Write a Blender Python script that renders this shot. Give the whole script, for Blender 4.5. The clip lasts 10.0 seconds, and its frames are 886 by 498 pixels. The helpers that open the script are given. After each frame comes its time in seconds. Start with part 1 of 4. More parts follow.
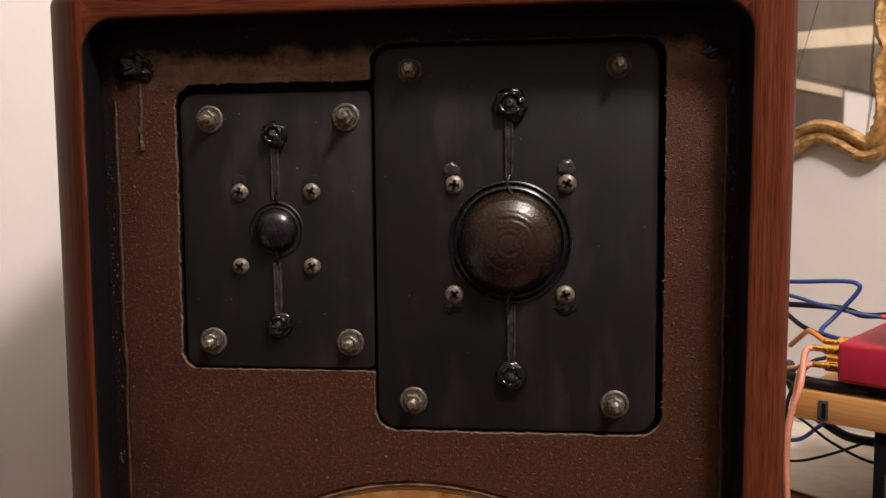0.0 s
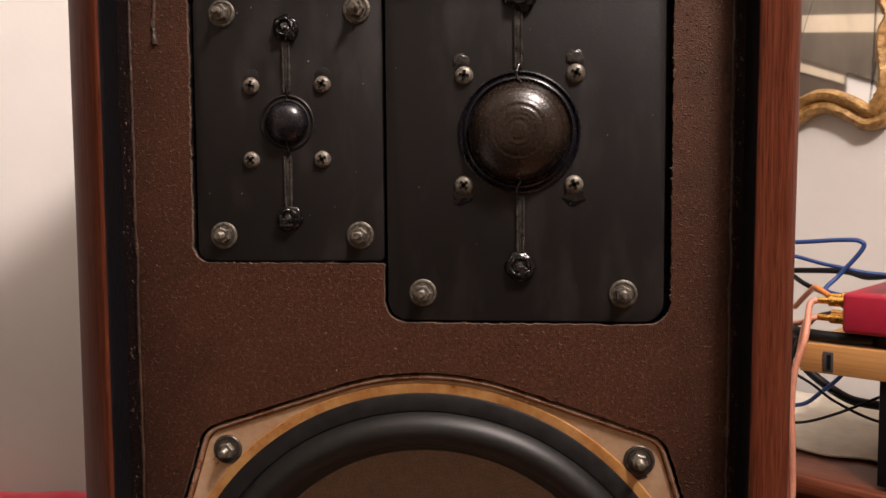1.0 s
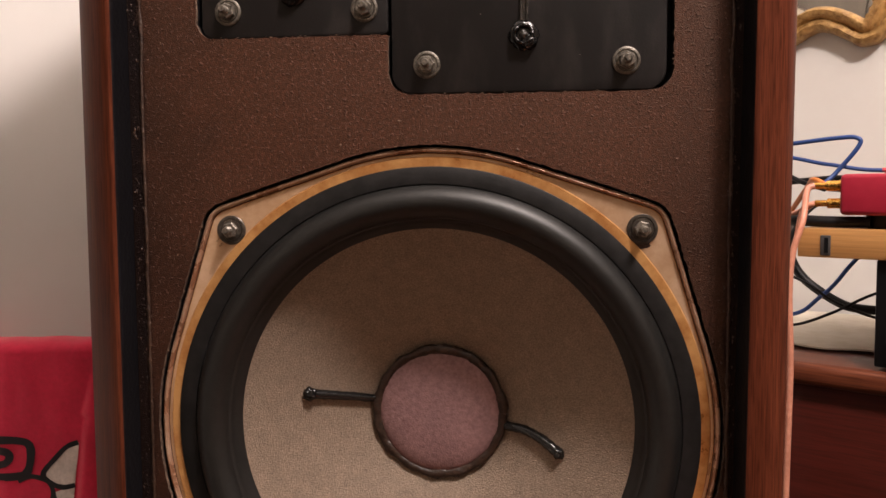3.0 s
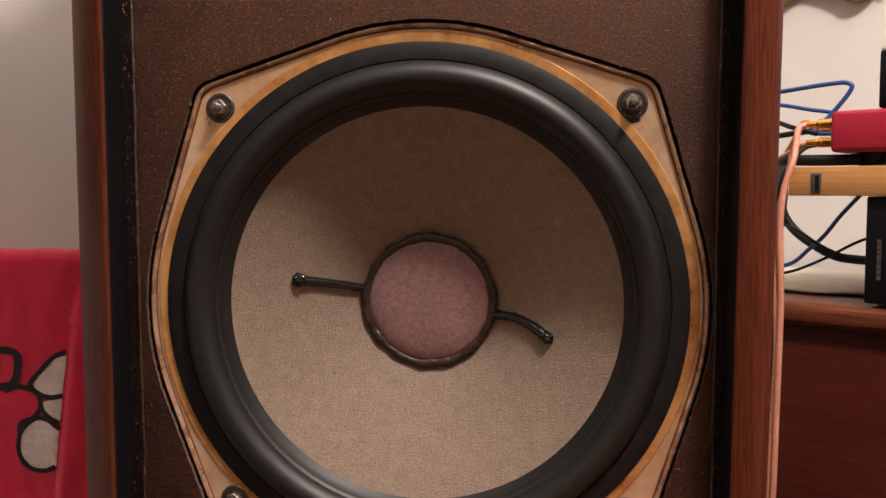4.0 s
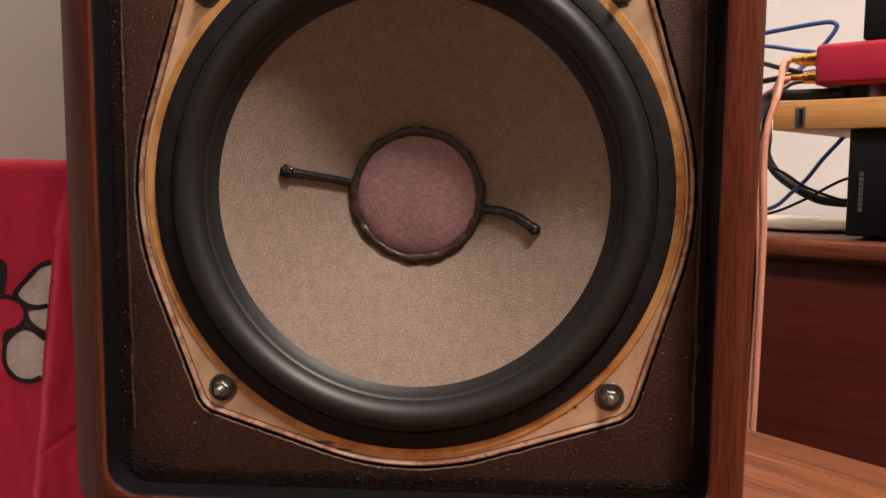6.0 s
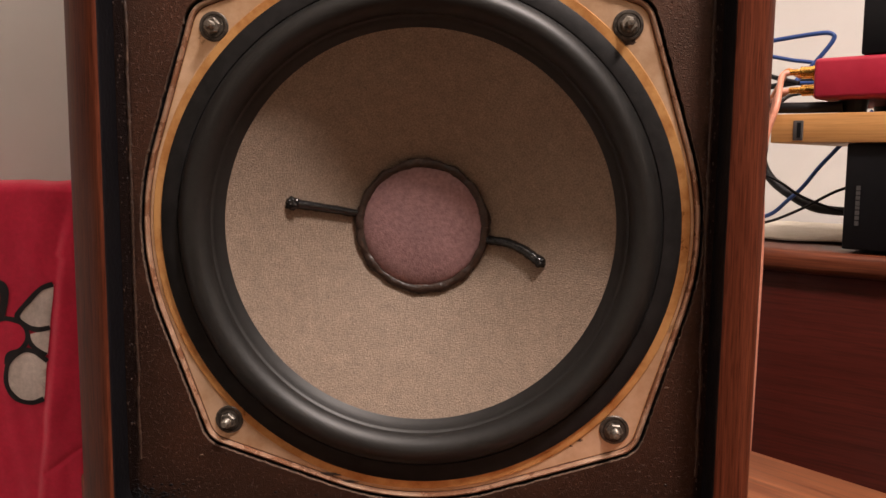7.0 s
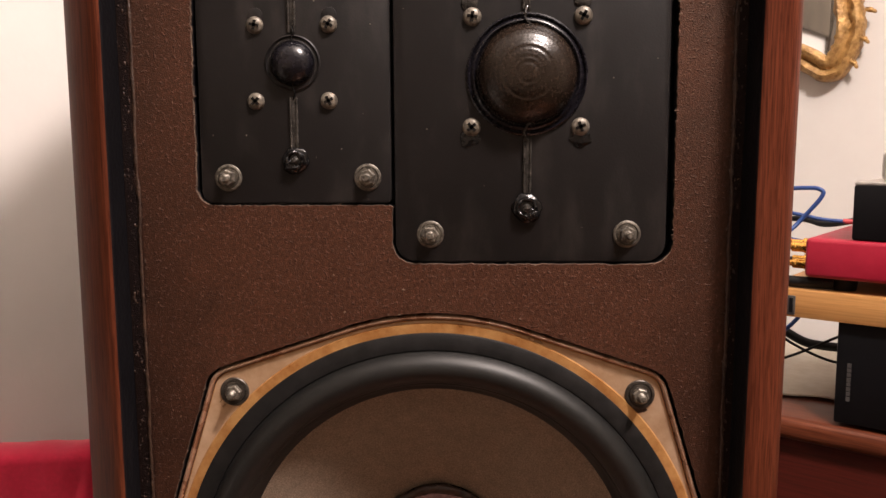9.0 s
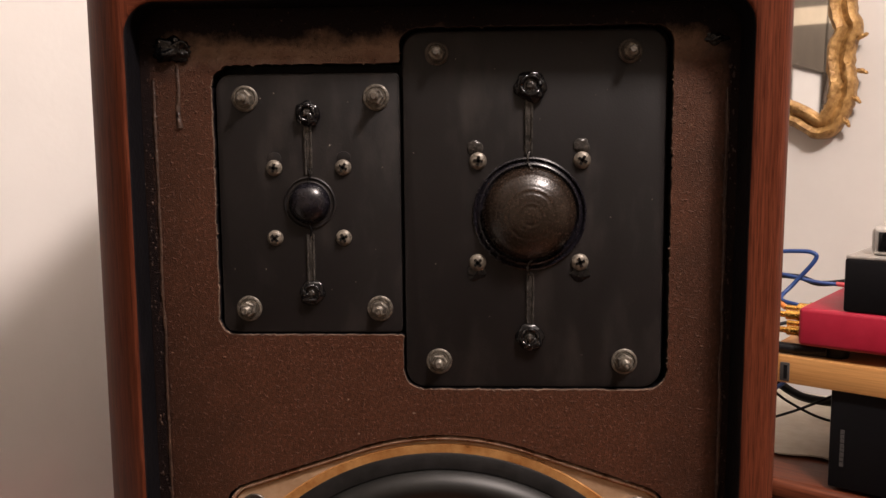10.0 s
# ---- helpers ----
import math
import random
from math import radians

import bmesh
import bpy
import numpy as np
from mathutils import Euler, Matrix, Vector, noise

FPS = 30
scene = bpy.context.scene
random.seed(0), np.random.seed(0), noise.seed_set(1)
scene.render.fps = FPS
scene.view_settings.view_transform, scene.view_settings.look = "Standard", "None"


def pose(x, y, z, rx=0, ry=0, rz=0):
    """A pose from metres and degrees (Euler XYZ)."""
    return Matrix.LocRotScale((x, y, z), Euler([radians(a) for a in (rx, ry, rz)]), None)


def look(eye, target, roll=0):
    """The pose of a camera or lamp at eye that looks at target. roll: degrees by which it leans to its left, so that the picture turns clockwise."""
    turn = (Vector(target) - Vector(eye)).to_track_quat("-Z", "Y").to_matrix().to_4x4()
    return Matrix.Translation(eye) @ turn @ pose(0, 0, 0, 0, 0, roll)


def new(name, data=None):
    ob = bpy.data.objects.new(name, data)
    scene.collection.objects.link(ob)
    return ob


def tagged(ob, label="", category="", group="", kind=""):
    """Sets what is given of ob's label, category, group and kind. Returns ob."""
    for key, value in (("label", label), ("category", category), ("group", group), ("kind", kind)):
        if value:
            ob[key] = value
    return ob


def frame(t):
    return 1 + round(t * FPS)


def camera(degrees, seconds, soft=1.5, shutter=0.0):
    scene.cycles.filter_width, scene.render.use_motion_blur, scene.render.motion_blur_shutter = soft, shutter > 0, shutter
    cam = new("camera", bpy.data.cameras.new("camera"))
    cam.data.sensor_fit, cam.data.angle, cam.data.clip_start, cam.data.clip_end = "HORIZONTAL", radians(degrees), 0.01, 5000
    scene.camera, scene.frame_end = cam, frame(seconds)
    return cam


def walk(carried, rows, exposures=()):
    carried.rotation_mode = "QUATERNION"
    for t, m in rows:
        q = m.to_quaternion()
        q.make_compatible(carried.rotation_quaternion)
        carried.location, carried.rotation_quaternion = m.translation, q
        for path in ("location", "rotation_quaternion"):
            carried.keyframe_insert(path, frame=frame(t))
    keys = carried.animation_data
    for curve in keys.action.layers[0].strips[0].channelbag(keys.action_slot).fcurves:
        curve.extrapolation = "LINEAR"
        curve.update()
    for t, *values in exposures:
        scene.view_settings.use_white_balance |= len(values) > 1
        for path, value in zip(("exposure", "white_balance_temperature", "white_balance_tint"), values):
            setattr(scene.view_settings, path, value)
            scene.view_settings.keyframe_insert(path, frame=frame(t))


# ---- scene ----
cam = camera(56.2, 10.0, soft=1.5)
PATH = [
    (0, (0.055, -0.427, 1.013), (-0.158, 1.555, 0.85), -0.5),
    (0.5, (0.05, -0.435, 0.995), (-0.164, 1.547, 0.841), -0.4),
    (1, (0.051, -0.435, 0.95), (-0.165, 1.548, 0.813), -0.4),
    (1.5, (0.046, -0.426, 0.902), (-0.168, 1.558, 0.774), -0.4),
    (2, (0.046, -0.429, 0.876), (-0.163, 1.555, 0.74), -0.4),
    (3.5, (0.046, -0.449, 0.797), (-0.15, 1.537, 0.658), -0.3),
    (4, (0.048, -0.448, 0.761), (-0.138, 1.539, 0.62), -0.1),
    (4.5, (0.048, -0.452, 0.728), (-0.13, 1.535, 0.575), -0.0),
    (5, (0.048, -0.457, 0.713), (-0.121, 1.529, 0.548), 0.1),
    (5.5, (0.049, -0.455, 0.709), (-0.109, 1.53, 0.53), 0.2),
    (7, (0.038, -0.454, 0.736), (-0.089, 1.53, 0.517), 0.4),
    (7.5, (0.036, -0.454, 0.786), (-0.077, 1.528, 0.545), 0.4),
    (8, (0.031, -0.455, 0.851), (-0.071, 1.526, 0.598), 0.1),
    (8.5, (0.027, -0.441, 0.897), (-0.063, 1.54, 0.634), 0.1),
    (9, (0.018, -0.443, 0.944), (-0.067, 1.54, 0.696), -0.3),
    (9.5, (0.012, -0.45, 0.987), (-0.077, 1.533, 0.746), -0.4),
    (10, (0.015, -0.464, 1.014), (-0.071, 1.522, 0.791), -0.5),
]
walk(cam, [(t, look(eye, target, roll)) for t, eye, target, roll in PATH],
     exposures=[(0.0, 0.13), (1.0, 0.27), (2.0, 0.42), (3.5, 0.50), (5.5, 0.62), (7.5, 0.58), (8.5, 0.60), (9.0, 0.60), (10.0, 0.26)])

# ---- world and light ----
world = bpy.data.worlds.new("room_dark")
world.use_nodes = True
world.node_tree.nodes["Background"].inputs[0].default_value = (0.02, 0.017, 0.014, 1)
world.node_tree.nodes["Background"].inputs[1].default_value = 1.0
scene.world = world

bulb = new("ceiling_bulb", bpy.data.lights.new("ceiling_bulb", "POINT"))
bulb.data.energy, bulb.data.color, bulb.data.shadow_soft_size = 89.0, (1.0, 0.858, 0.805), 0.10
bulb.location = (0.56, -0.60, 2.12)

TURN = -36.87                       # the room and its furniture stand turned to the loudspeaker
ROOM = pose(0, 0, 0, 0, 0, TURN)


# ---- materials ----
def material(name, base, rough=0.5, metal=0.0, spots=None, scale=(1, 1, 1), noise_scale=40.0, bump=0.15, bump_scale=300.0,
             rough_var=0.1, bump_stretch=(1, 1, 1), detail=6.0, dist=0.002, spots_at=(0.35, 0.65), coat=0.0, sheen=0.0, spec=0.5, bump_detail=3):
    """Base colour mixed with a second one by stretched noise, with a fine bump and uneven gloss, in metres of the object."""
    mat = bpy.data.materials.new(name)
    mat.use_nodes = True
    nt = mat.node_tree
    bsdf = nt.nodes["Principled BSDF"]
    link = nt.links.new
    coord = nt.nodes.new("ShaderNodeTexCoord")
    place = nt.nodes.new("ShaderNodeMapping")
    place.inputs["Scale"].default_value = scale
    link(coord.outputs["Object"], place.inputs[0])
    n1 = nt.nodes.new("ShaderNodeTexNoise")
    n1.inputs["Scale"].default_value, n1.inputs["Detail"].default_value, n1.inputs["Roughness"].default_value = noise_scale, detail, 0.62
    link(place.outputs[0], n1.inputs["Vector"])
    ramp = nt.nodes.new("ShaderNodeValToRGB")
    ramp.color_ramp.elements[0].position, ramp.color_ramp.elements[1].position = spots_at
    ramp.color_ramp.elements[0].color = (*base, 1)
    ramp.color_ramp.elements[1].color = (*(spots or [min(1, c * 1.25) for c in base]), 1)
    link(n1.outputs[0], ramp.inputs[0])
    # a second, broader variation
    n2 = nt.nodes.new("ShaderNodeTexNoise")
    n2.inputs["Scale"].default_value, n2.inputs["Detail"].default_value = noise_scale * 0.13, 4
    link(coord.outputs["Object"], n2.inputs["Vector"])
    mul = nt.nodes.new("ShaderNodeMix")
    mul.data_type, mul.blend_type = "RGBA", "MULTIPLY"
    mul.inputs["Factor"].default_value = 0.35
    link(ramp.outputs[0], mul.inputs["A"])
    grey = nt.nodes.new("ShaderNodeValToRGB")
    grey.color_ramp.elements[0].position, grey.color_ramp.elements[1].position = 0.3, 0.7
    grey.color_ramp.elements[0].color, grey.color_ramp.elements[1].color = (0.55, 0.55, 0.55, 1), (1, 1, 1, 1)
    link(n2.outputs[0], grey.inputs[0])
    link(grey.outputs[0], mul.inputs["B"])
    link(mul.outputs["Result"], bsdf.inputs["Base Color"])
    rr = nt.nodes.new("ShaderNodeMapRange")
    rr.inputs["To Min"].default_value, rr.inputs["To Max"].default_value = max(0.02, rough - rough_var), min(1, rough + rough_var)
    link(n1.outputs[0], rr.inputs["Value"])
    link(rr.outputs[0], bsdf.inputs["Roughness"])
    bsdf.inputs["Metallic"].default_value = metal
    bsdf.inputs["Specular IOR Level"].default_value = spec
    bsdf.inputs["Coat Weight"].default_value = coat
    bsdf.inputs["Coat Roughness"].default_value = 0.15
    bsdf.inputs["Sheen Weight"].default_value = sheen
    if bump:
        stretch = nt.nodes.new("ShaderNodeMapping")
        stretch.inputs["Scale"].default_value = bump_stretch
        link(coord.outputs["Object"], stretch.inputs[0])
        n3 = nt.nodes.new("ShaderNodeTexNoise")
        n3.inputs["Scale"].default_value, n3.inputs["Detail"].default_value = bump_scale, bump_detail
        link(stretch.outputs[0], n3.inputs["Vector"])
        b = nt.nodes.new("ShaderNodeBump")
        b.inputs["Strength"].default_value, b.inputs["Distance"].default_value = bump, dist
        link(n3.outputs[0], b.inputs["Height"])
        link(b.outputs[0], bsdf.inputs["Normal"])
    return mat


def painted_baffle():
    """Dark brown textured board, with black paint brushed unevenly along its four edges."""
    mat = material("baffle_brown", (0.021, 0.0072, 0.0042), 0.44, spots=(0.096, 0.0355, 0.0195), noise_scale=560, bump=0.6, bump_scale=1500, bump_detail=12, dist=0.0010,
                   rough_var=0.22, spec=0.6, spots_at=(0.3, 0.75))
    mat.node_tree.nodes["Principled BSDF"].inputs["Specular Tint"].default_value = (1.0, 0.70, 0.55, 1)
    nt = mat.node_tree
    link = nt.links.new
    bsdf = nt.nodes["Principled BSDF"]
    coord = nt.nodes.new("ShaderNodeTexCoord")
    xyz = nt.nodes.new("ShaderNodeSeparateXYZ")
    link(coord.outputs["Object"], xyz.inputs[0])

    def calc(op, a, b=None):
        n = nt.nodes.new("ShaderNodeMath")
        n.operation = op
        for slot, v in ((0, a), (1, b)):
            if v is None:
                continue
            if isinstance(v, (int, float)):
                n.inputs[slot].default_value = v
            else:
                link(v, n.inputs[slot])
        return n.outputs[0]

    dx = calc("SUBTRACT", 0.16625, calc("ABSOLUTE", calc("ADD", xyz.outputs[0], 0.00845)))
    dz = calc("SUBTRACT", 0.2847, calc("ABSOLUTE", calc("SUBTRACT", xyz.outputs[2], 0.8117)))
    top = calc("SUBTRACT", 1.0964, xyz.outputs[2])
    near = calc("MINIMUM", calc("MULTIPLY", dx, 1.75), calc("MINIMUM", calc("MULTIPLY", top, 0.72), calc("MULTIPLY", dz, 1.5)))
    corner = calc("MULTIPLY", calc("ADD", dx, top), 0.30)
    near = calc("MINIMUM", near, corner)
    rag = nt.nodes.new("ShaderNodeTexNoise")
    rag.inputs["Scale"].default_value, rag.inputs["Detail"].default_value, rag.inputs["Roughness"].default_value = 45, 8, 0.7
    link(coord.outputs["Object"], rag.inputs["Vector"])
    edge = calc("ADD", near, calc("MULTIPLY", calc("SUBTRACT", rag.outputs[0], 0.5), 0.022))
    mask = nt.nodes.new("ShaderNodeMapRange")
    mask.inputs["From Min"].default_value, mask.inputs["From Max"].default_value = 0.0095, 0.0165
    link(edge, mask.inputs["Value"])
    # pale flecks where the surface is chipped
    fleck = nt.nodes.new("ShaderNodeTexNoise")
    fleck.inputs["Scale"].default_value, fleck.inputs["Detail"].default_value = 520, 2
    link(coord.outputs["Object"], fleck.inputs["Vector"])
    chip = nt.nodes.new("ShaderNodeMapRange")
    chip.inputs["From Min"].default_value, chip.inputs["From Max"].default_value = 0.675, 0.74
    link(fleck.outputs[0], chip.inputs["Value"])
    # sparse raised grains that glint
    grain = nt.nodes.new("ShaderNodeTexNoise")
    grain.inputs["Scale"].default_value, grain.inputs["Detail"].default_value = 470, 4
    link(coord.outputs["Object"], grain.inputs["Vector"])
    pimple = nt.nodes.new("ShaderNodeMapRange")
    pimple.inputs["From Min"].default_value, pimple.inputs["From Max"].default_value = 0.58, 0.74
    link(grain.outputs[0], pimple.inputs["Value"])
    raised = nt.nodes.new("ShaderNodeBump")
    raised.inputs["Strength"].default_value, raised.inputs["Distance"].default_value = 0.55, 0.0016
    link(pimple.outputs[0], raised.inputs["Height"])
    link(bsdf.inputs["Normal"].links[0].from_socket, raised.inputs["Normal"])
    link(raised.outputs[0], bsdf.inputs["Normal"])
    old = bsdf.inputs["Base Color"].links[0].from_socket
    # paler bare board along the top, lightened to offset the lip's shade
    bare_lift = nt.nodes.new("ShaderNodeMapRange")
    bare_lift.inputs["From Min"].default_value, bare_lift.inputs["From Max"].default_value = 0.034, 0.022
    link(calc("ADD", top, calc("MULTIPLY", calc("SUBTRACT", rag.outputs[0], 0.5), 0.03)), bare_lift.inputs["Value"])
    m0 = nt.nodes.new("ShaderNodeMix")
    m0.data_type = "RGBA"
    link(calc("MULTIPLY", bare_lift.outputs[0], 0.75), m0.inputs["Factor"])
    link(old, m0.inputs["A"])
    m0.inputs["B"].default_value = (0.24, 0.16, 0.112, 1)
    old = m0.outputs["Result"]
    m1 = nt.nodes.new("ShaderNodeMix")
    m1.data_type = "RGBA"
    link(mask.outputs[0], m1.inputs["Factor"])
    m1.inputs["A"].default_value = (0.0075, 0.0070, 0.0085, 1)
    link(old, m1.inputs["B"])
    # lower board's shade put into the colour: blotchy black, widest along the lower edge
    low_shade = nt.nodes.new("ShaderNodeMapRange")
    low_shade.inputs["From Min"].default_value, low_shade.inputs["From Max"].default_value = 0.060, 0.012
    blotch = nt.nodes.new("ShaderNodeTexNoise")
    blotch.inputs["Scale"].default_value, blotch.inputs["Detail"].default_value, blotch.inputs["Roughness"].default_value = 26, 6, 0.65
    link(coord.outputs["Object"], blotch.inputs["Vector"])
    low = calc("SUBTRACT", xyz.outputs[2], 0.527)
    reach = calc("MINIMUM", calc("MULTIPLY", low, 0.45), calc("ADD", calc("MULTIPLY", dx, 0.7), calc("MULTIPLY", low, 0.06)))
    link(calc("ADD", reach, calc("MULTIPLY", calc("SUBTRACT", blotch.outputs[0], 0.5), 0.085)), low_shade.inputs["Value"])
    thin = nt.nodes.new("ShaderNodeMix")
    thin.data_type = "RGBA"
    link(calc("MULTIPLY", low_shade.outputs[0], 0.75), thin.inputs["Factor"])
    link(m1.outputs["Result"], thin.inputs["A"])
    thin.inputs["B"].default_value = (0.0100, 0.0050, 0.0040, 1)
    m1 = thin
    paint_gloss = nt.nodes.new("ShaderNodeMapRange")
    paint_gloss.inputs["To Min"].default_value, paint_gloss.inputs["To Max"].default_value = 0.12, 0.45
    link(mask.outputs[0], paint_gloss.inputs["Value"])
    link(paint_gloss.outputs[0], bsdf.inputs["Specular IOR Level"])
    m2 = nt.nodes.new("ShaderNodeMix")
    m2.data_type = "RGBA"
    link(calc("MULTIPLY", chip.outputs[0], 0.55), m2.inputs["Factor"])
    link(m1.outputs["Result"], m2.inputs["A"])
    m2.inputs["B"].default_value = (0.20, 0.13, 0.085, 1)
    link(m2.outputs["Result"], bsdf.inputs["Base Color"])
    return mat


def plain_wood(name, a, b, along, rough=0.38, coat=0.2, fine=1.0, spec=0.5, pores=0.55):
    """Veneer with long grain along the axis given (0, 1 or 2): fine streaks, broad bands and dark pores."""
    st = [150.0 * fine, 150.0 * fine, 150.0 * fine]
    st[along] = 5.0 * fine
    bs = [1.0, 1.0, 1.0]
    bs[along] = 0.03
    mat = material(name, a, rough, spots=b, scale=st, noise_scale=4.0, bump=0.10, bump_scale=900 * fine, bump_stretch=bs, dist=0.0006, coat=coat, spec=spec,
                   spots_at=(0.32, 0.68))
    nt = mat.node_tree
    link = nt.links.new
    bsdf = nt.nodes["Principled BSDF"]
    old = bsdf.inputs["Base Color"].links[0].from_socket
    coord = nt.nodes.new("ShaderNodeTexCoord")

    def streaks(scale, lo, hi, dark, socket, factor):
        place = nt.nodes.new("ShaderNodeMapping")
        sc = [scale, scale, scale]
        sc[along] = scale * 0.035
        place.inputs["Scale"].default_value = sc
        link(coord.outputs["Object"], place.inputs[0])
        n = nt.nodes.new("ShaderNodeTexNoise")
        n.inputs["Scale"].default_value, n.inputs["Detail"].default_value, n.inputs["Distortion"].default_value = 1.0, 3, 0.4
        link(place.outputs[0], n.inputs["Vector"])
        ramp = nt.nodes.new("ShaderNodeValToRGB")
        ramp.color_ramp.elements[0].position, ramp.color_ramp.elements[1].position = lo, hi
        ramp.color_ramp.elements[0].color, ramp.color_ramp.elements[1].color = (dark, dark * 0.9, dark * 0.85, 1), (1, 1, 1, 1)
        link(n.outputs[0], ramp.inputs[0])
        m = nt.nodes.new("ShaderNodeMix")
        m.data_type, m.blend_type = "RGBA", "MULTIPLY"
        m.inputs["Factor"].default_value = factor
        link(socket, m.inputs["A"])
        link(ramp.outputs[0], m.inputs["B"])
        return m.outputs["Result"]

    out = streaks(900 * fine, 0.36, 0.50, 0.35, old, pores)
    out = streaks(110 * fine, 0.35, 0.62, 0.55, out, pores)
    link(out, bsdf.inputs["Base Color"])
    return mat


def brushed_rings(mat, cx, cz, scale, strength):
    """Adds the concentric strokes of a brush round an axis along y."""
    nt = mat.node_tree
    link = nt.links.new
    bsdf = nt.nodes["Principled BSDF"]
    coord = nt.nodes.new("ShaderNodeTexCoord")
    place = nt.nodes.new("ShaderNodeMapping")
    place.inputs["Location"].default_value = (-cx, 0, -cz)
    link(coord.outputs["Object"], place.inputs[0])
    wave = nt.nodes.new("ShaderNodeTexWave")
    wave.wave_type, wave.rings_direction = "RINGS", "Y"
    wave.inputs["Scale"].default_value, wave.inputs["Distortion"].default_value = scale, 2.2
    wave.inputs["Detail"].default_value, wave.inputs["Detail Scale"].default_value = 3, 0.7
    link(place.outputs[0], wave.inputs["Vector"])
    b = nt.nodes.new("ShaderNodeBump")
    b.inputs["Strength"].default_value, b.inputs["Distance"].default_value = strength, 0.0004
    link(wave.outputs["Fac"], b.inputs["Height"])
    link(bsdf.inputs["Normal"].links[0].from_socket, b.inputs["Normal"])
    link(b.outputs[0], bsdf.inputs["Normal"])
    return mat


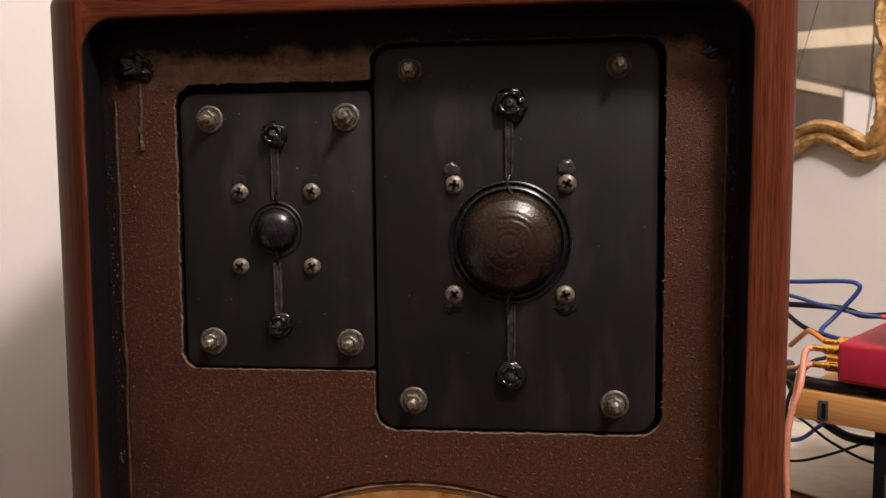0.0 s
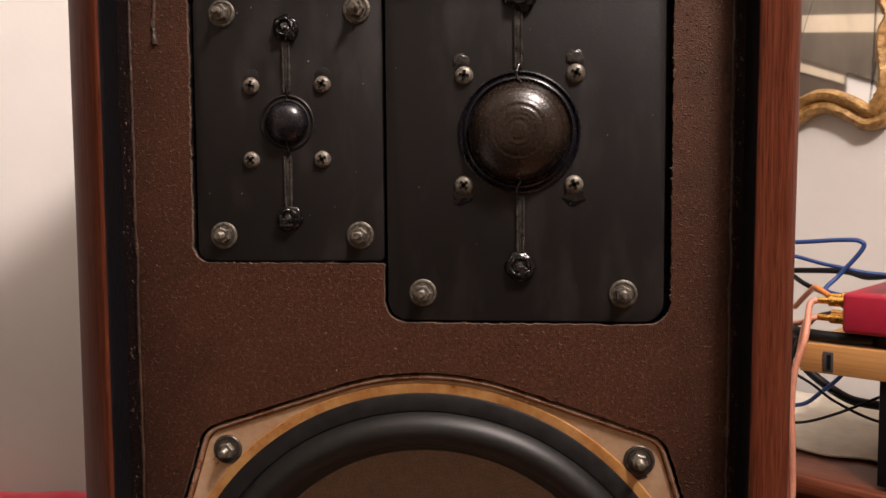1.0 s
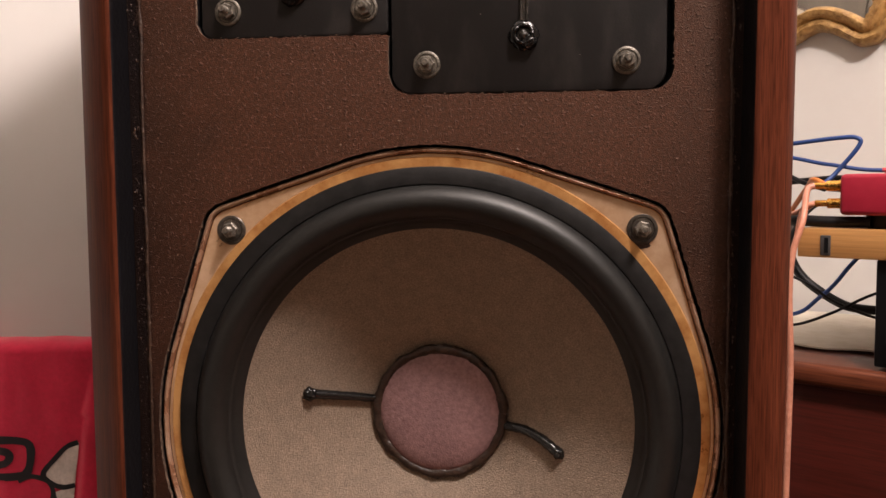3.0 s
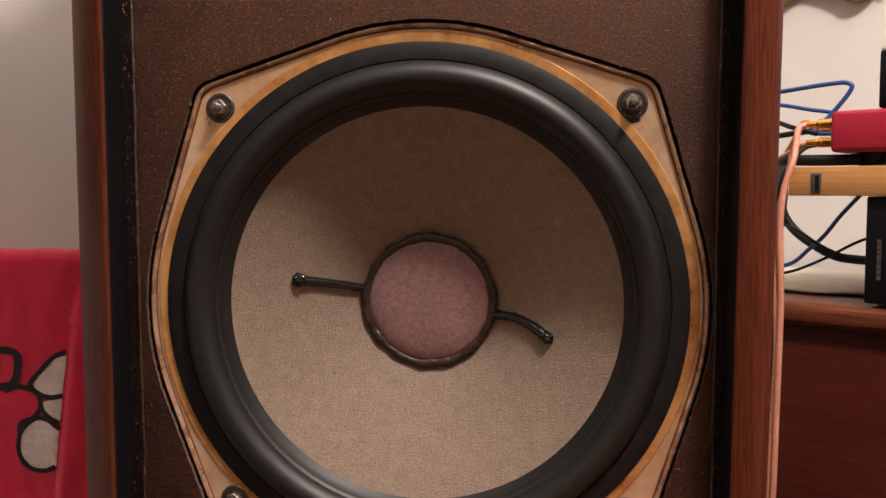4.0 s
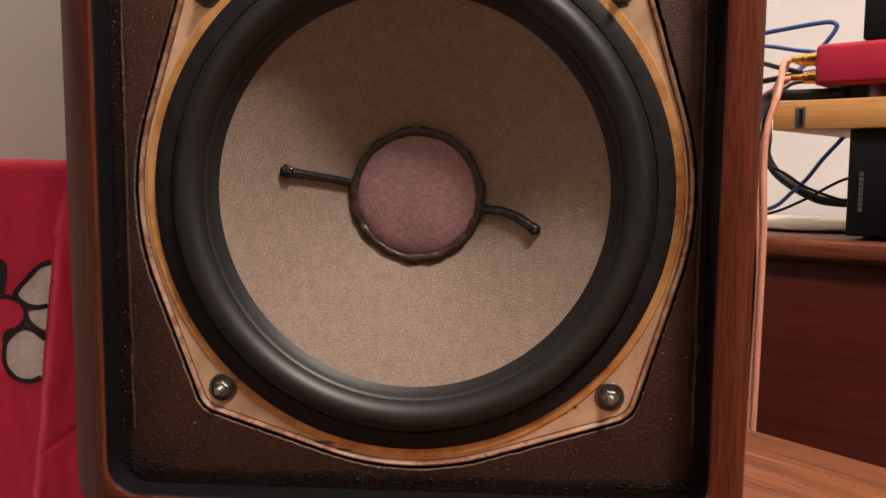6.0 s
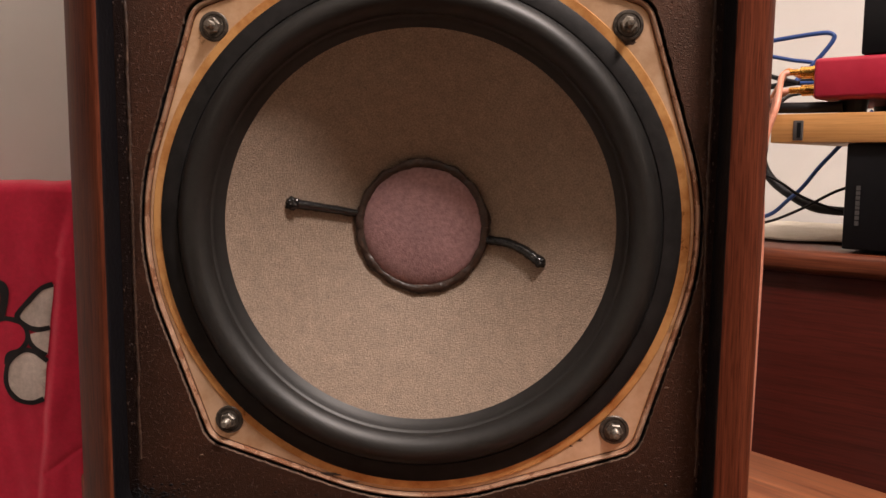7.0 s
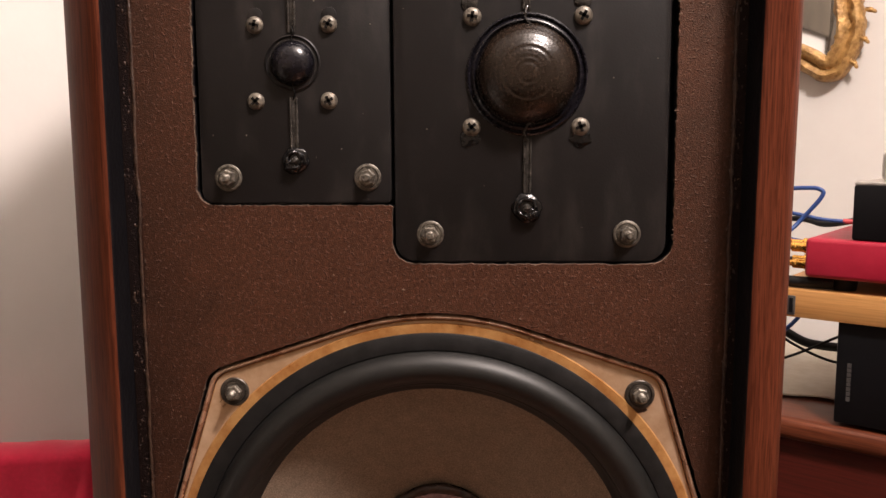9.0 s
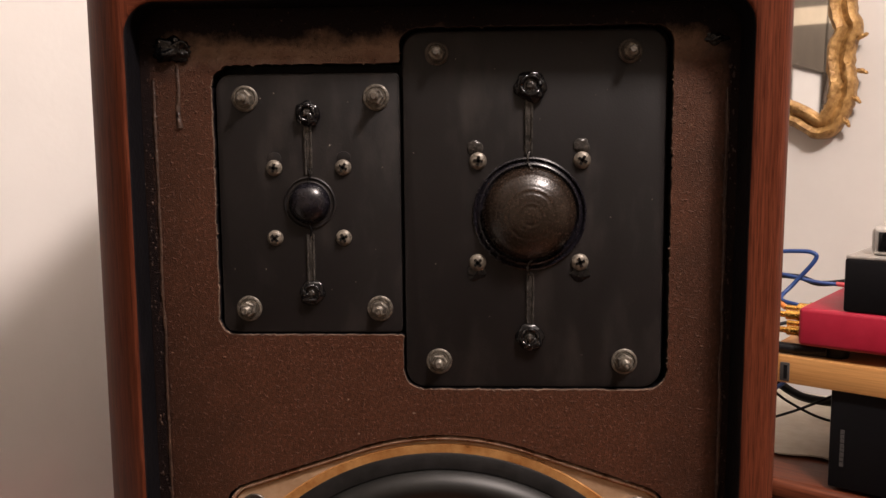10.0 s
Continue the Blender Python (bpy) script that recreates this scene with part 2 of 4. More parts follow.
M = dict(
    veneer_up=plain_wood("mahogany_upright", (0.084, 0.0215, 0.0112), (0.150, 0.0410, 0.0195), 2, 0.45, 0.0, 1.5, 0.06, 0.60),
    veneer_across=plain_wood("mahogany_across", (0.084, 0.0215, 0.0112), (0.150, 0.0410, 0.0195), 0, 0.45, 0.0, 1.5, 0.06, 0.60),
    black_paint=material("black_paint", (0.0055, 0.0052, 0.0064), 0.5, spec=0.14, bump=0.3, bump_scale=350, dist=0.001),
    baffle=painted_baffle(),
    raw_edge=material("raw_board_edge", (0.055, 0.031, 0.020), 0.9, spots=(0.19, 0.12, 0.08), noise_scale=500, bump=0.9, bump_scale=500, dist=0.002),
    washer=material("grey_washer_steel", (0.070, 0.062, 0.052), 0.45, 0.6, spots=(0.20, 0.18, 0.15), noise_scale=420, bump=0.5, bump_scale=700, dist=0.0005),
    plate=material("black_plate", (0.0080, 0.0068, 0.0070), 0.48, spots=(0.0270, 0.0225, 0.0205), scale=(1, 1, 0.35), noise_scale=55, spots_at=(0.50, 0.78), bump=0.12, bump_scale=900, dist=0.0005,
                   rough_var=0.12, spec=0.34),
    tweeter_dome=material("tweeter_dome", (0.0065, 0.0058, 0.0085), 0.27, noise_scale=300, bump=0.1, bump_scale=900, dist=0.0004),
    mid_dome=material("doped_dome", (0.0100, 0.0062, 0.0044), 0.25, spots=(0.026, 0.0162, 0.0106), noise_scale=700, bump=0.3, bump_scale=900, dist=0.0006,
                      rough_var=0.14),
    gloss_black=material("tar_black", (0.004, 0.004, 0.0045), 0.16, bump=0.3, bump_scale=260, dist=0.001),
    strip=material("lead_strip", (0.014, 0.013, 0.012), 0.2, spots=(0.055, 0.05, 0.045), noise_scale=200, bump=0.3, bump_scale=400),
    steel=material("dull_steel", (0.060, 0.053, 0.046), 0.42, 0.6, spots=(0.30, 0.27, 0.225), noise_scale=420, bump=0.5, bump_scale=700, dist=0.0005),
    screw=material("pale_screw_steel", (0.095, 0.082, 0.066), 0.42, 0.35, spots=(0.25, 0.22, 0.178), noise_scale=420, bump=0.4, bump_scale=700, dist=0.0005),
    dark_steel=material("dark_steel", (0.050, 0.043, 0.037), 0.40, 0.7, spots=(0.12, 0.105, 0.09), noise_scale=300, bump=0.2, bump_scale=700, dist=0.0005),
    chassis=material("gold_passivated_steel", (0.42, 0.175, 0.050), 0.30, 0.4, spots=(0.66, 0.36, 0.135), noise_scale=55, spots_at=(0.38, 0.60), bump=0.1, bump_scale=500,
                     dist=0.0005, rough_var=0.1),
    chassis_pale=material("bare_pressed_steel", (0.50, 0.31, 0.175), 0.30, 0.4, spots=(0.70, 0.49, 0.33), noise_scale=45, bump=0.1, bump_scale=500, dist=0.0005),
    chassis_rim=material("tarnished_rim", (0.34, 0.165, 0.095), 0.28, 0.4, spots=(0.56, 0.38, 0.27), noise_scale=40, spots_at=(0.42, 0.60), bump=0.1, bump_scale=500, dist=0.0005),
    gasket=material("black_gasket", (0.0060, 0.0058, 0.0058), 0.55, spec=0.2, spots=(0.014, 0.013, 0.013), noise_scale=150, bump=0.15, bump_scale=700, dist=0.0005),
    rubber=material("black_rubber", (0.0060, 0.0060, 0.0058), 0.47, spec=0.44, spots=(0.0110, 0.0108, 0.0100), noise_scale=260, bump=0.16, bump_scale=900, dist=0.0004, rough_var=0.04),
    cone=material("coated_cone", (0.150, 0.108, 0.077), 0.65, spots=(0.300, 0.226, 0.165), noise_scale=1100, bump=0.6, bump_scale=1300, bump_detail=8, dist=0.0012),
    cap=material("dust_cap_felt", (0.19, 0.10, 0.10), 0.8, spots=(0.29, 0.165, 0.165), noise_scale=420, bump=0.5, bump_scale=900, dist=0.0007),
    bead=material("brown_bead", (0.018, 0.008, 0.005), 0.50, spots=(0.055, 0.027, 0.015), noise_scale=200, bump=0.7, bump_scale=400, dist=0.0012),
    glue=material("brown_glue", (0.014, 0.0075, 0.005), 0.42, spots=(0.045, 0.023, 0.015), noise_scale=320, bump=1.0, bump_scale=260, dist=0.001),
    wall=material("wall_paint", (0.65, 0.63, 0.60), 0.85, spots=(0.70, 0.68, 0.65), noise_scale=5, bump=0.12, bump_scale=160, dist=0.001),
    wall_brown=material("bounce_cut_brown", (0.40, 0.33, 0.26), 0.85, spots=(0.46, 0.39, 0.31), noise_scale=5, bump=0.12, bump_scale=160, dist=0.001),
    ceiling=material("ceiling_paint", (0.78, 0.75, 0.70), 0.9, noise_scale=4, bump=0.1, bump_scale=120),
    floor=plain_wood("floor_boards", (0.045, 0.022, 0.012), (0.085, 0.045, 0.024), 0, 0.4, 0.1, 0.5),
    table=plain_wood("orange_table_wood", (0.15, 0.046, 0.019), (0.32, 0.118, 0.050), 0, 0.42, 0.06, 0.45, 0.35, 0.55),
    side=plain_wood("red_mahogany", (0.066, 0.0098, 0.0066), (0.092, 0.0150, 0.0094), 0, 0.40, 0.08, 0.6, 0.35, 0.40),
    side_edge=plain_wood("red_mahogany_moulding", (0.11, 0.027, 0.012), (0.20, 0.058, 0.026), 0, 0.42, 0.08, 0.6, 0.35),
    pine=plain_wood("pine_board", (0.56, 0.27, 0.085), (0.66, 0.35, 0.125), 0, 0.5, 0.05, 0.6, 0.4, 0.2),
    linen=material("linen", (0.66, 0.60, 0.50), 0.9, spots=(0.74, 0.69, 0.60), noise_scale=60, bump=0.5, bump_scale=500, dist=0.001),
    black_case=material("black_case", (0.0045, 0.0045, 0.0055), 0.45, spec=0.25, noise_scale=200, bump=0.1, bump_scale=800, dist=0.0004),
    red_case=material("red_case", (0.36, 0.012, 0.035), 0.42, spots=(0.42, 0.018, 0.045), noise_scale=50, bump=0.2, bump_scale=900, dist=0.0004),
    brass=material("gold_connector", (0.75, 0.40, 0.09), 0.25, 0.9, noise_scale=200, bump=0.0),
    silver=material("silver_case", (0.60, 0.58, 0.55), 0.35, 0.6, noise_scale=100, bump=0.05),
    grey_mark=material("grey_mark", (0.055, 0.052, 0.05), 0.5, noise_scale=300, bump=0.0),
    blue=material("blue_sheath", (0.018, 0.055, 0.20), 0.45, noise_scale=300, bump=0.0),
    black_sheath=material("black_sheath", (0.007, 0.007, 0.008), 0.5, spec=0.25, noise_scale=300, bump=0.0),
    pink=material("salmon_sheath", (0.62, 0.25, 0.16), 0.4, spots=(0.70, 0.32, 0.22), noise_scale=200, bump=0.0),
    orange=material("orange_sheath", (0.65, 0.20, 0.04), 0.45, noise_scale=200, bump=0.0),
    red_sheath=material("red_sheath", (0.45, 0.05, 0.06), 0.45, noise_scale=200, bump=0.0),
    gilt=material("gilt_wood", (0.20, 0.10, 0.028), 0.45, 0.35, spots=(0.56, 0.34, 0.125), noise_scale=70, bump=0.8, bump_scale=220, dist=0.002),
    mirror=material("mirror_glass", (0.85, 0.85, 0.83), 0.03, 1.0, noise_scale=3, bump=0.0, rough_var=0.02),
    red_cloth=material("red_jersey", (0.64, 0.010, 0.056), 0.85, spots=(0.72, 0.015, 0.072), noise_scale=300, bump=0.4, bump_scale=1200, dist=0.0006, sheen=0.3),
    white_print=material("white_print", (0.70, 0.63, 0.60), 0.7, noise_scale=300, bump=0.2, bump_scale=1000, dist=0.0004),
    black_print=material("black_print", (0.010, 0.009, 0.012), 0.7, noise_scale=300, bump=0.2, bump_scale=1000, dist=0.0004),
    dark_panel=material("reflection_grey", (0.10, 0.085, 0.066), 0.6, spots=(0.15, 0.125, 0.095), noise_scale=9, bump=0.0),
    reflection_brown=material("reflection_brown", (0.06, 0.043, 0.03), 0.6, spots=(0.10, 0.07, 0.048), noise_scale=9, bump=0.0),
    cream=material("cream_band", (0.50, 0.43, 0.32), 0.7, noise_scale=9, bump=0.0),
)


# ---- building helpers ----
def part(name, bm, mats, parent=None, label="", smooth=40, m=None):
    me = bpy.data.meshes.new(name)
    bmesh.ops.recalc_face_normals(bm, faces=bm.faces)
    bm.to_mesh(me)
    bm.free()
    for mt in (mats if isinstance(mats, (list, tuple)) else [mats]):
        me.materials.append(mt)
    if smooth:
        me.shade_smooth()
        me.set_sharp_from_angle(angle=radians(smooth))
    ob = new(name, me)
    if m is not None:
        ob.matrix_basis = m
    if parent is not None:
        ob.parent = parent
    if label:
        tagged(ob, label)
    return ob


def thing(name, label, category, group="", m=None, kind=""):
    ob = new(name)
    ob.empty_display_size = 0.05
    if m is not None:
        ob.matrix_basis = m
    return tagged(ob, label, category, group, kind)


def box(x0, x1, y0, y1, z0, z1, bevel=0.0, seg=2):
    bm = bmesh.new()
    bmesh.ops.create_cube(bm, size=1)
    bmesh.ops.scale(bm, vec=(x1 - x0, y1 - y0, z1 - z0), verts=bm.verts)
    bmesh.ops.translate(bm, vec=((x0 + x1) / 2, (y0 + y1) / 2, (z0 + z1) / 2), verts=bm.verts)
    if bevel:
        bmesh.ops.bevel(bm, geom=list(bm.edges), offset=bevel, segments=seg, profile=0.5, affect="EDGES")
    return bm


def round_poly(corners, seg=8):
    """Outline from (x, z, radius) corners in order, each corner rounded, outer or inner."""
    pts = []
    n = len(corners)
    for i, (x, z, r) in enumerate(corners):
        p = Vector((x, z))
        a = (Vector(corners[i - 1][:2]) - p).normalized()
        b = (Vector(corners[(i + 1) % n][:2]) - p).normalized()
        if r <= 0:
            pts.append(p)
            continue
        half = a.angle(b) / 2
        t = r / math.tan(half)
        c = p + (a + b).normalized() * (r / math.sin(half))
        s, e = p + a * t - c, p + b * t - c
        turn = s.angle_signed(e)
        for k in range(seg + 1):
            v = s.copy()
            v.rotate(Matrix.Rotation(-turn * k / seg, 2))
            pts.append(c + v)
    return pts


def rect(x0, x1, z0, z1, r, seg=8):
    return round_poly([(x0, z0, r), (x1, z0, r), (x1, z1, r), (x0, z1, r)], seg)


def prism(pts, y0, y1, bevel=0.0):
    """A slab with the outline pts (x, z); y0 is its front, with an edge rounded by bevel."""
    bm = bmesh.new()
    cx, cz = sum(p[0] for p in pts) / len(pts), sum(p[1] for p in pts) / len(pts)
    loops = []
    steps = [(bevel, y0), (bevel * 0.3, y0 + bevel * 0.3), (0, y0 + bevel), (0, y1)] if bevel else [(0, y0), (0, y1)]
    for off, y in steps:
        ring = []
        for i, p in enumerate(pts):
            a, b = Vector(pts[i - 1]), Vector(pts[(i + 1) % len(pts)])
            d = (b - a).normalized()
            nrm = Vector((-d.y, d.x))
            if nrm.dot(Vector((cx - p[0], cz - p[1]))) < 0:
                nrm = -nrm
            ring.append(bm.verts.new((p[0] + nrm.x * off, y, p[1] + nrm.y * off)))
        loops.append(ring)
    bm.faces.new(loops[0])
    bm.faces.new(loops[-1])
    for a, b in zip(loops, loops[1:]):
        for i in range(len(a)):
            bm.faces.new((a[i - 1], a[i], b[i], b[i - 1]))
    return bm


def lathe(profile, cx=0.0, cz=0.0, seg=64, closed_tip=True, wobble=0.0):
    """Turned round the y axis through (cx, cz): profile of (radius, y), a zero radius closes the tip."""
    bm = bmesh.new()
    rings = []
    for r, y in profile:
        if r <= 1e-6:
            rings.append([bm.verts.new((cx, y, cz))])
        else:
            ring = []
            for k in range(seg):
                a = 2 * math.pi * k / seg
                q = r * (1 + wobble * noise.noise((3 * math.cos(a), 3 * math.sin(a), 40 * r)))
                ring.append(bm.verts.new((cx + q * math.cos(a), y, cz + q * math.sin(a))))
            rings.append(ring)
    for a, b in zip(rings, rings[1:]):
        for k in range(seg):
            j = (k + 1) % seg
            if len(a) == 1 and len(b) == 1:
                continue
            if len(a) == 1:
                bm.faces.new((a[0], b[k], b[j]))
            elif len(b) == 1:
                bm.faces.new((a[k], a[j], b[0]))
            else:
                bm.faces.new((a[k], a[j], b[j], b[k]))
    return bm


def smooth_line(points, per=8):
    """A curve through the points."""
    P = [Vector(p) for p in points]
    P = [P[0] * 2 - P[1]] + P + [P[-1] * 2 - P[-2]]
    out = []
    for i in range(1, len(P) - 2):
        for k in range(per):
            t = k / per
            a, b, c, d = P[i - 1], P[i], P[i + 1], P[i + 2]
            out.append(0.5 * (2 * b + (c - a) * t + (2 * a - 5 * b + 4 * c - d) * t * t + (3 * b - a - 3 * c + d) * t ** 3))
    out.append(P[-2])
    return out


def tube(points, r, seg=10, per=8, rough=0.0, flat=1.0):
    line = smooth_line(points, per)
    bm = bmesh.new()
    rings = []
    up = Vector((0.31, 0.55, 0.77)).normalized()
    for i, p in enumerate(line):
        d = (line[min(i + 1, len(line) - 1)] - line[max(i - 1, 0)]).normalized()
        s = d.cross(up).normalized()
        u = s.cross(d)
        up = u
        rr = r(i / (len(line) - 1)) if callable(r) else r
        ring = []
        for k in range(seg):
            a = 2 * math.pi * k / seg
            q = rr * (1 + rough * noise.noise(p * 400 + Vector((k, 0, 0))))
            ring.append(bm.verts.new(p + s * math.cos(a) * q + u * math.sin(a) * q * flat))
        rings.append(ring)
    for a, b in zip(rings, rings[1:]):
        for k in range(seg):
            bm.faces.new((a[k - 1], a[k], b[k], b[k - 1]))
    bm.faces.new(rings[0])
    bm.faces.new(rings[-1])
    return bm


def blob(x, y, z, rx, ry, rz, lump=0.25, seed=0.0):
    bm = bmesh.new()
    bmesh.ops.create_icosphere(bm, subdivisions=4 if max(rx, rz) > 0.002 else 1, radius=1)
    for v in bm.verts:
        k = 1 + lump * noise.noise(v.co * 1.7 + Vector((seed, 0, 0))) + lump * 0.5 * noise.noise(v.co * 4 + Vector((0, seed, 0)))
        v.co = Vector((x + v.co.x * rx * k, y + v.co.y * ry * k, z + v.co.z * rz * k))
    return bm


def merge(target, other):
    me = bpy.data.meshes.new("scratch")
    other.to_mesh(me)
    other.free()
    target.from_mesh(me)
    bpy.data.meshes.remove(me)
    return target


# ---- room ----
H = 2.5
U0, U1, V0, V1 = -0.40, 3.2, -2.6, 1.0
for nm, dims, mt, lab in (
    ("floor", (U0 - 0.1, U1 + 0.1, V0 - 0.1, V1 + 0.1, -0.05, 0), M["floor"], "brown wooden floor of the room"),
    ("ceiling", (U0 - 0.1, U1 + 0.1, V0 - 0.1, V1 + 0.1, H, H + 0.05), M["ceiling"], "plain white painted ceiling"),
    ("wall_west", (U0 - 0.1, U0, V0, V1, 0, H), M["wall"], "off-white painted wall beside the loudspeaker"),
    ("wall_north", (U0 - 0.1, U1 + 0.1, V1, V1 + 0.1, 0, H), M["wall"], "off-white painted wall behind the sideboard"),
    # unseen walls, brown only to cut bounce light on the woofer cone
    ("wall_east", (U1, U1 + 0.1, V0, V1, 0, H), M["wall_brown"], "unseen wall, brown to cut the light it throws back"),
    ("wall_south", (U0 - 0.1, U1 + 0.1, V0 - 0.1, V0, 0, H), M["wall_brown"], "unseen wall, brown to cut the light it throws back"),
):
    tagged(part(nm, box(*dims), mt, m=ROOM, smooth=0), lab, nm.split("_")[0], kind="structure")


# ---- low table under the loudspeaker ----
TABLE = pose(0, 0, 0, 0, 0, -49.06)
low_table = thing("low_table", "orange-brown grained wooden low table under the loudspeaker", "table", m=TABLE)
part("tabletop", box(-0.235, 0.50, -0.13, 0.296, 0.484, 0.514, 0.003), M["table"], low_table)
for u in (-0.20, 0.46):
    for v in (-0.10, 0.235):
        part("leg", box(u - 0.025, u + 0.025, v - 0.025, v + 0.025, 0, 0.484, 0.003), M["table"], low_table)
part("apron", box(-0.175, 0.435, 0.225, 0.245, 0.42, 0.484, 0.002), M["table"], low_table)
part("apron", box(-0.175, 0.435, -0.11, -0.09, 0.42, 0.484, 0.002), M["table"], low_table)


# ---- sideboard behind ----
sideboard = thing("sideboard", "dark red mahogany sideboard with a moulded top edge", "sideboard", m=ROOM)
part("body", box(-0.28, 1.15, 0.612, 0.975, 0.05, 0.612, 0.002), M["side"], sideboard)
part("plinth", box(-0.26, 1.13, 0.63, 0.97, 0.0, 0.05, 0.002), M["side"], sideboard)
part("top", box(-0.30, 1.17, 0.598, 0.985, 0.612, 0.638, 0.009, 4), M["side_edge"], sideboard, "paler polished top with a rounded edge")


def linen_mat():
    bm = bmesh.new()
    nu, nv = 90, 14
    g = []
    for i in range(nu + 1):
        u = -0.27 + 1.4 * i / nu
        front = 0.683 + 0.006 * math.sin(u * 47) + 0.005 * noise.noise((u * 30, 0, 0))
        g.append([bm.verts.new((u, front + (0.965 - front) * j / nv, 0.6405 + 0.0035 * abs(noise.noise((u * 22, j * 0.6, 3))))) for j in range(nv + 1)])
    for i in range(nu):
        for j in range(nv):
            bm.faces.new((g[i][j], g[i + 1][j], g[i + 1][j + 1], g[i][j + 1]))
    r = bmesh.ops.extrude_face_region(bm, geom=list(bm.faces))
    for v in r["geom"]:
        if isinstance(v, bmesh.types.BMVert):
            v.co.z += 0.002
    return bm


tagged(part("linen_mat", linen_mat(), M["linen"], m=ROOM), "cream linen mat with a wavy edge on the sideboard", "mat")

# lower black unit, with bars where its lettering is
unit = thing("black_unit", "black upright hi-fi unit on the sideboard carrying a shelf", "hi-fi unit", m=ROOM)
part("case", box(0.054, 0.36, 0.6025, 0.80, 0.6425, 0.754, 0.002), M["black_case"], unit)
bm = bmesh.new()
zz = 0.668
for w in (0.006, 0.005, 0.006, 0.004, 0.006, 0.005, 0.005, 0.006):
    merge(bm, box(0.0655, 0.0695, 0.6018, 0.6026, zz, zz + w * 0.8))
    zz += w
part("lettering", bm, M["grey_mark"], unit, "faint grey lettering, as plain bars", smooth=0)
for u in (0.075, 0.335):
    for v in (0.63, 0.77):
        part("foot", lathe([(0, 0), (0.01, 0), (0.01, 0.0045), (0, 0.0045)], seg=20), M["black_case"], unit, m=pose(u, v, 0.638, 90, 0, 0))

shelf = thing("shelf_board", "pale pine shelf board lying on a black unit", "shelf", m=ROOM)
part("board", box(-0.023, 0.62, 0.594, 0.86, 0.7545, 0.7855, 0.0015), M["pine"], shelf)
part("fitting", box(0.001, 0.0115, 0.5925, 0.596, 0.757, 0.7785, 0.0008), M["grey_mark"], shelf, "small grey metal cam fitting")
part("slot", box(0.0055, 0.0095, 0.5918, 0.594, 0.760, 0.776), M["black_case"], shelf, "dark slot")

# red unit on the shelf
red_unit = thing("red_unit", "crimson metal hi-fi box on black feet on the pine shelf", "hi-fi unit", m=ROOM)
part("case", box(0.019, 0.34, 0.592, 0.80, 0.800, 0.843, 0.005, 3), M["red_case"], red_unit)
for u in (0.052, 0.30):
    for v in (0.625, 0.77):
        part("foot", lathe([(0, 0), (0.013, 0), (0.015, 0.0145), (0, 0.0145)], seg=24), M["black_case"], red_unit, "black rubber foot", m=pose(u, v, 0.7855, 90, 0, 0))
for v, z in ((0.607, 0.831), (0.612, 0.812), (0.650, 0.831), (0.655, 0.812), (0.700, 0.826)):
    c = part("connector", lathe([(0, -0.03), (0.0035, -0.03), (0.0035, -0.018), (0.0055, -0.017), (0.0055, -0.004), (0.0065, -0.004), (0.0065, 0.002), (0, 0.002)],
                                seg=18), M["brass"], red_unit, "gold-plated connector", m=pose(0.019, v, z, 0, 0, -90))

upper = thing("black_box", "small black box standing on the crimson unit", "hi-fi unit", m=ROOM)
part("case", box(0.064, 0.30, 0.594, 0.76, 0.8435, 0.901, 0.0025), M["black_case"], upper)
part("top_rim", box(0.0645, 0.2995, 0.5945, 0.7595, 0.9005, 0.9045, 0.0015), M["silver"], upper, "bright top plate")
small = thing("small_device", "small silver device with a dark window on the black box", "device", m=ROOM)
part("case", box(0.086, 0.20, 0.605, 0.70, 0.9045, 0.936, 0.006, 3), M["silver"], small)
part("screen", box(0.0935, 0.19, 0.6035, 0.606, 0.909, 0.930, 0.0008), M["gloss_black"], small, "dark glossy front window")


def cable(label, pts, r, mt, flat=1.0):
    return tagged(part("cable", tube(pts, r, 10, 10, flat=flat), mt, m=ROOM), label, "cable", "cables behind the loudspeaker")


cable("salmon pink loudspeaker cable hanging down in front of the sideboard", [(-0.010, 0.607, 0.831), (-0.016, 0.600, 0.826), (-0.012, 0.578, 0.795), (-0.019, 0.570, 0.760), (-0.021, 0.568, 0.716),
      (-0.019, 0.570, 0.640), (-0.021, 0.572, 0.53), (-0.024, 0.574, 0.40), (-0.03, 0.572, 0.20), (-0.05, 0.56, 0.03), (-0.10, 0.54, 0.0045), (-0.2, 0.5, 0.0045)], 0.0034, M["pink"])
cable("orange plug lead at the gold connectors", [(-0.012, 0.650, 0.831), (-0.03, 0.66, 0.838), (-0.05, 0.70, 0.83), (-0.09, 0.76, 0.80)], 0.0032, M["orange"])
cable("pale lead behind the gold connectors", [(-0.012, 0.612, 0.812), (-0.04, 0.63, 0.800), (-0.09, 0.66, 0.785), (-0.15, 0.70, 0.78)], 0.003, M["pink"])
cable("thick black cable curling under the shelf", [(0.045, 0.612, 0.7925), (0.005, 0.606, 0.7925), (-0.030, 0.612, 0.793), (-0.056, 0.655, 0.789), (-0.088, 0.75, 0.777), (-0.112, 0.825, 0.756),
      (-0.117, 0.84, 0.730), (-0.097, 0.84, 0.702), (-0.055, 0.84, 0.676), (-0.025, 0.845, 0.669), (0.03, 0.86, 0.668)], 0.0062, M["black_sheath"])
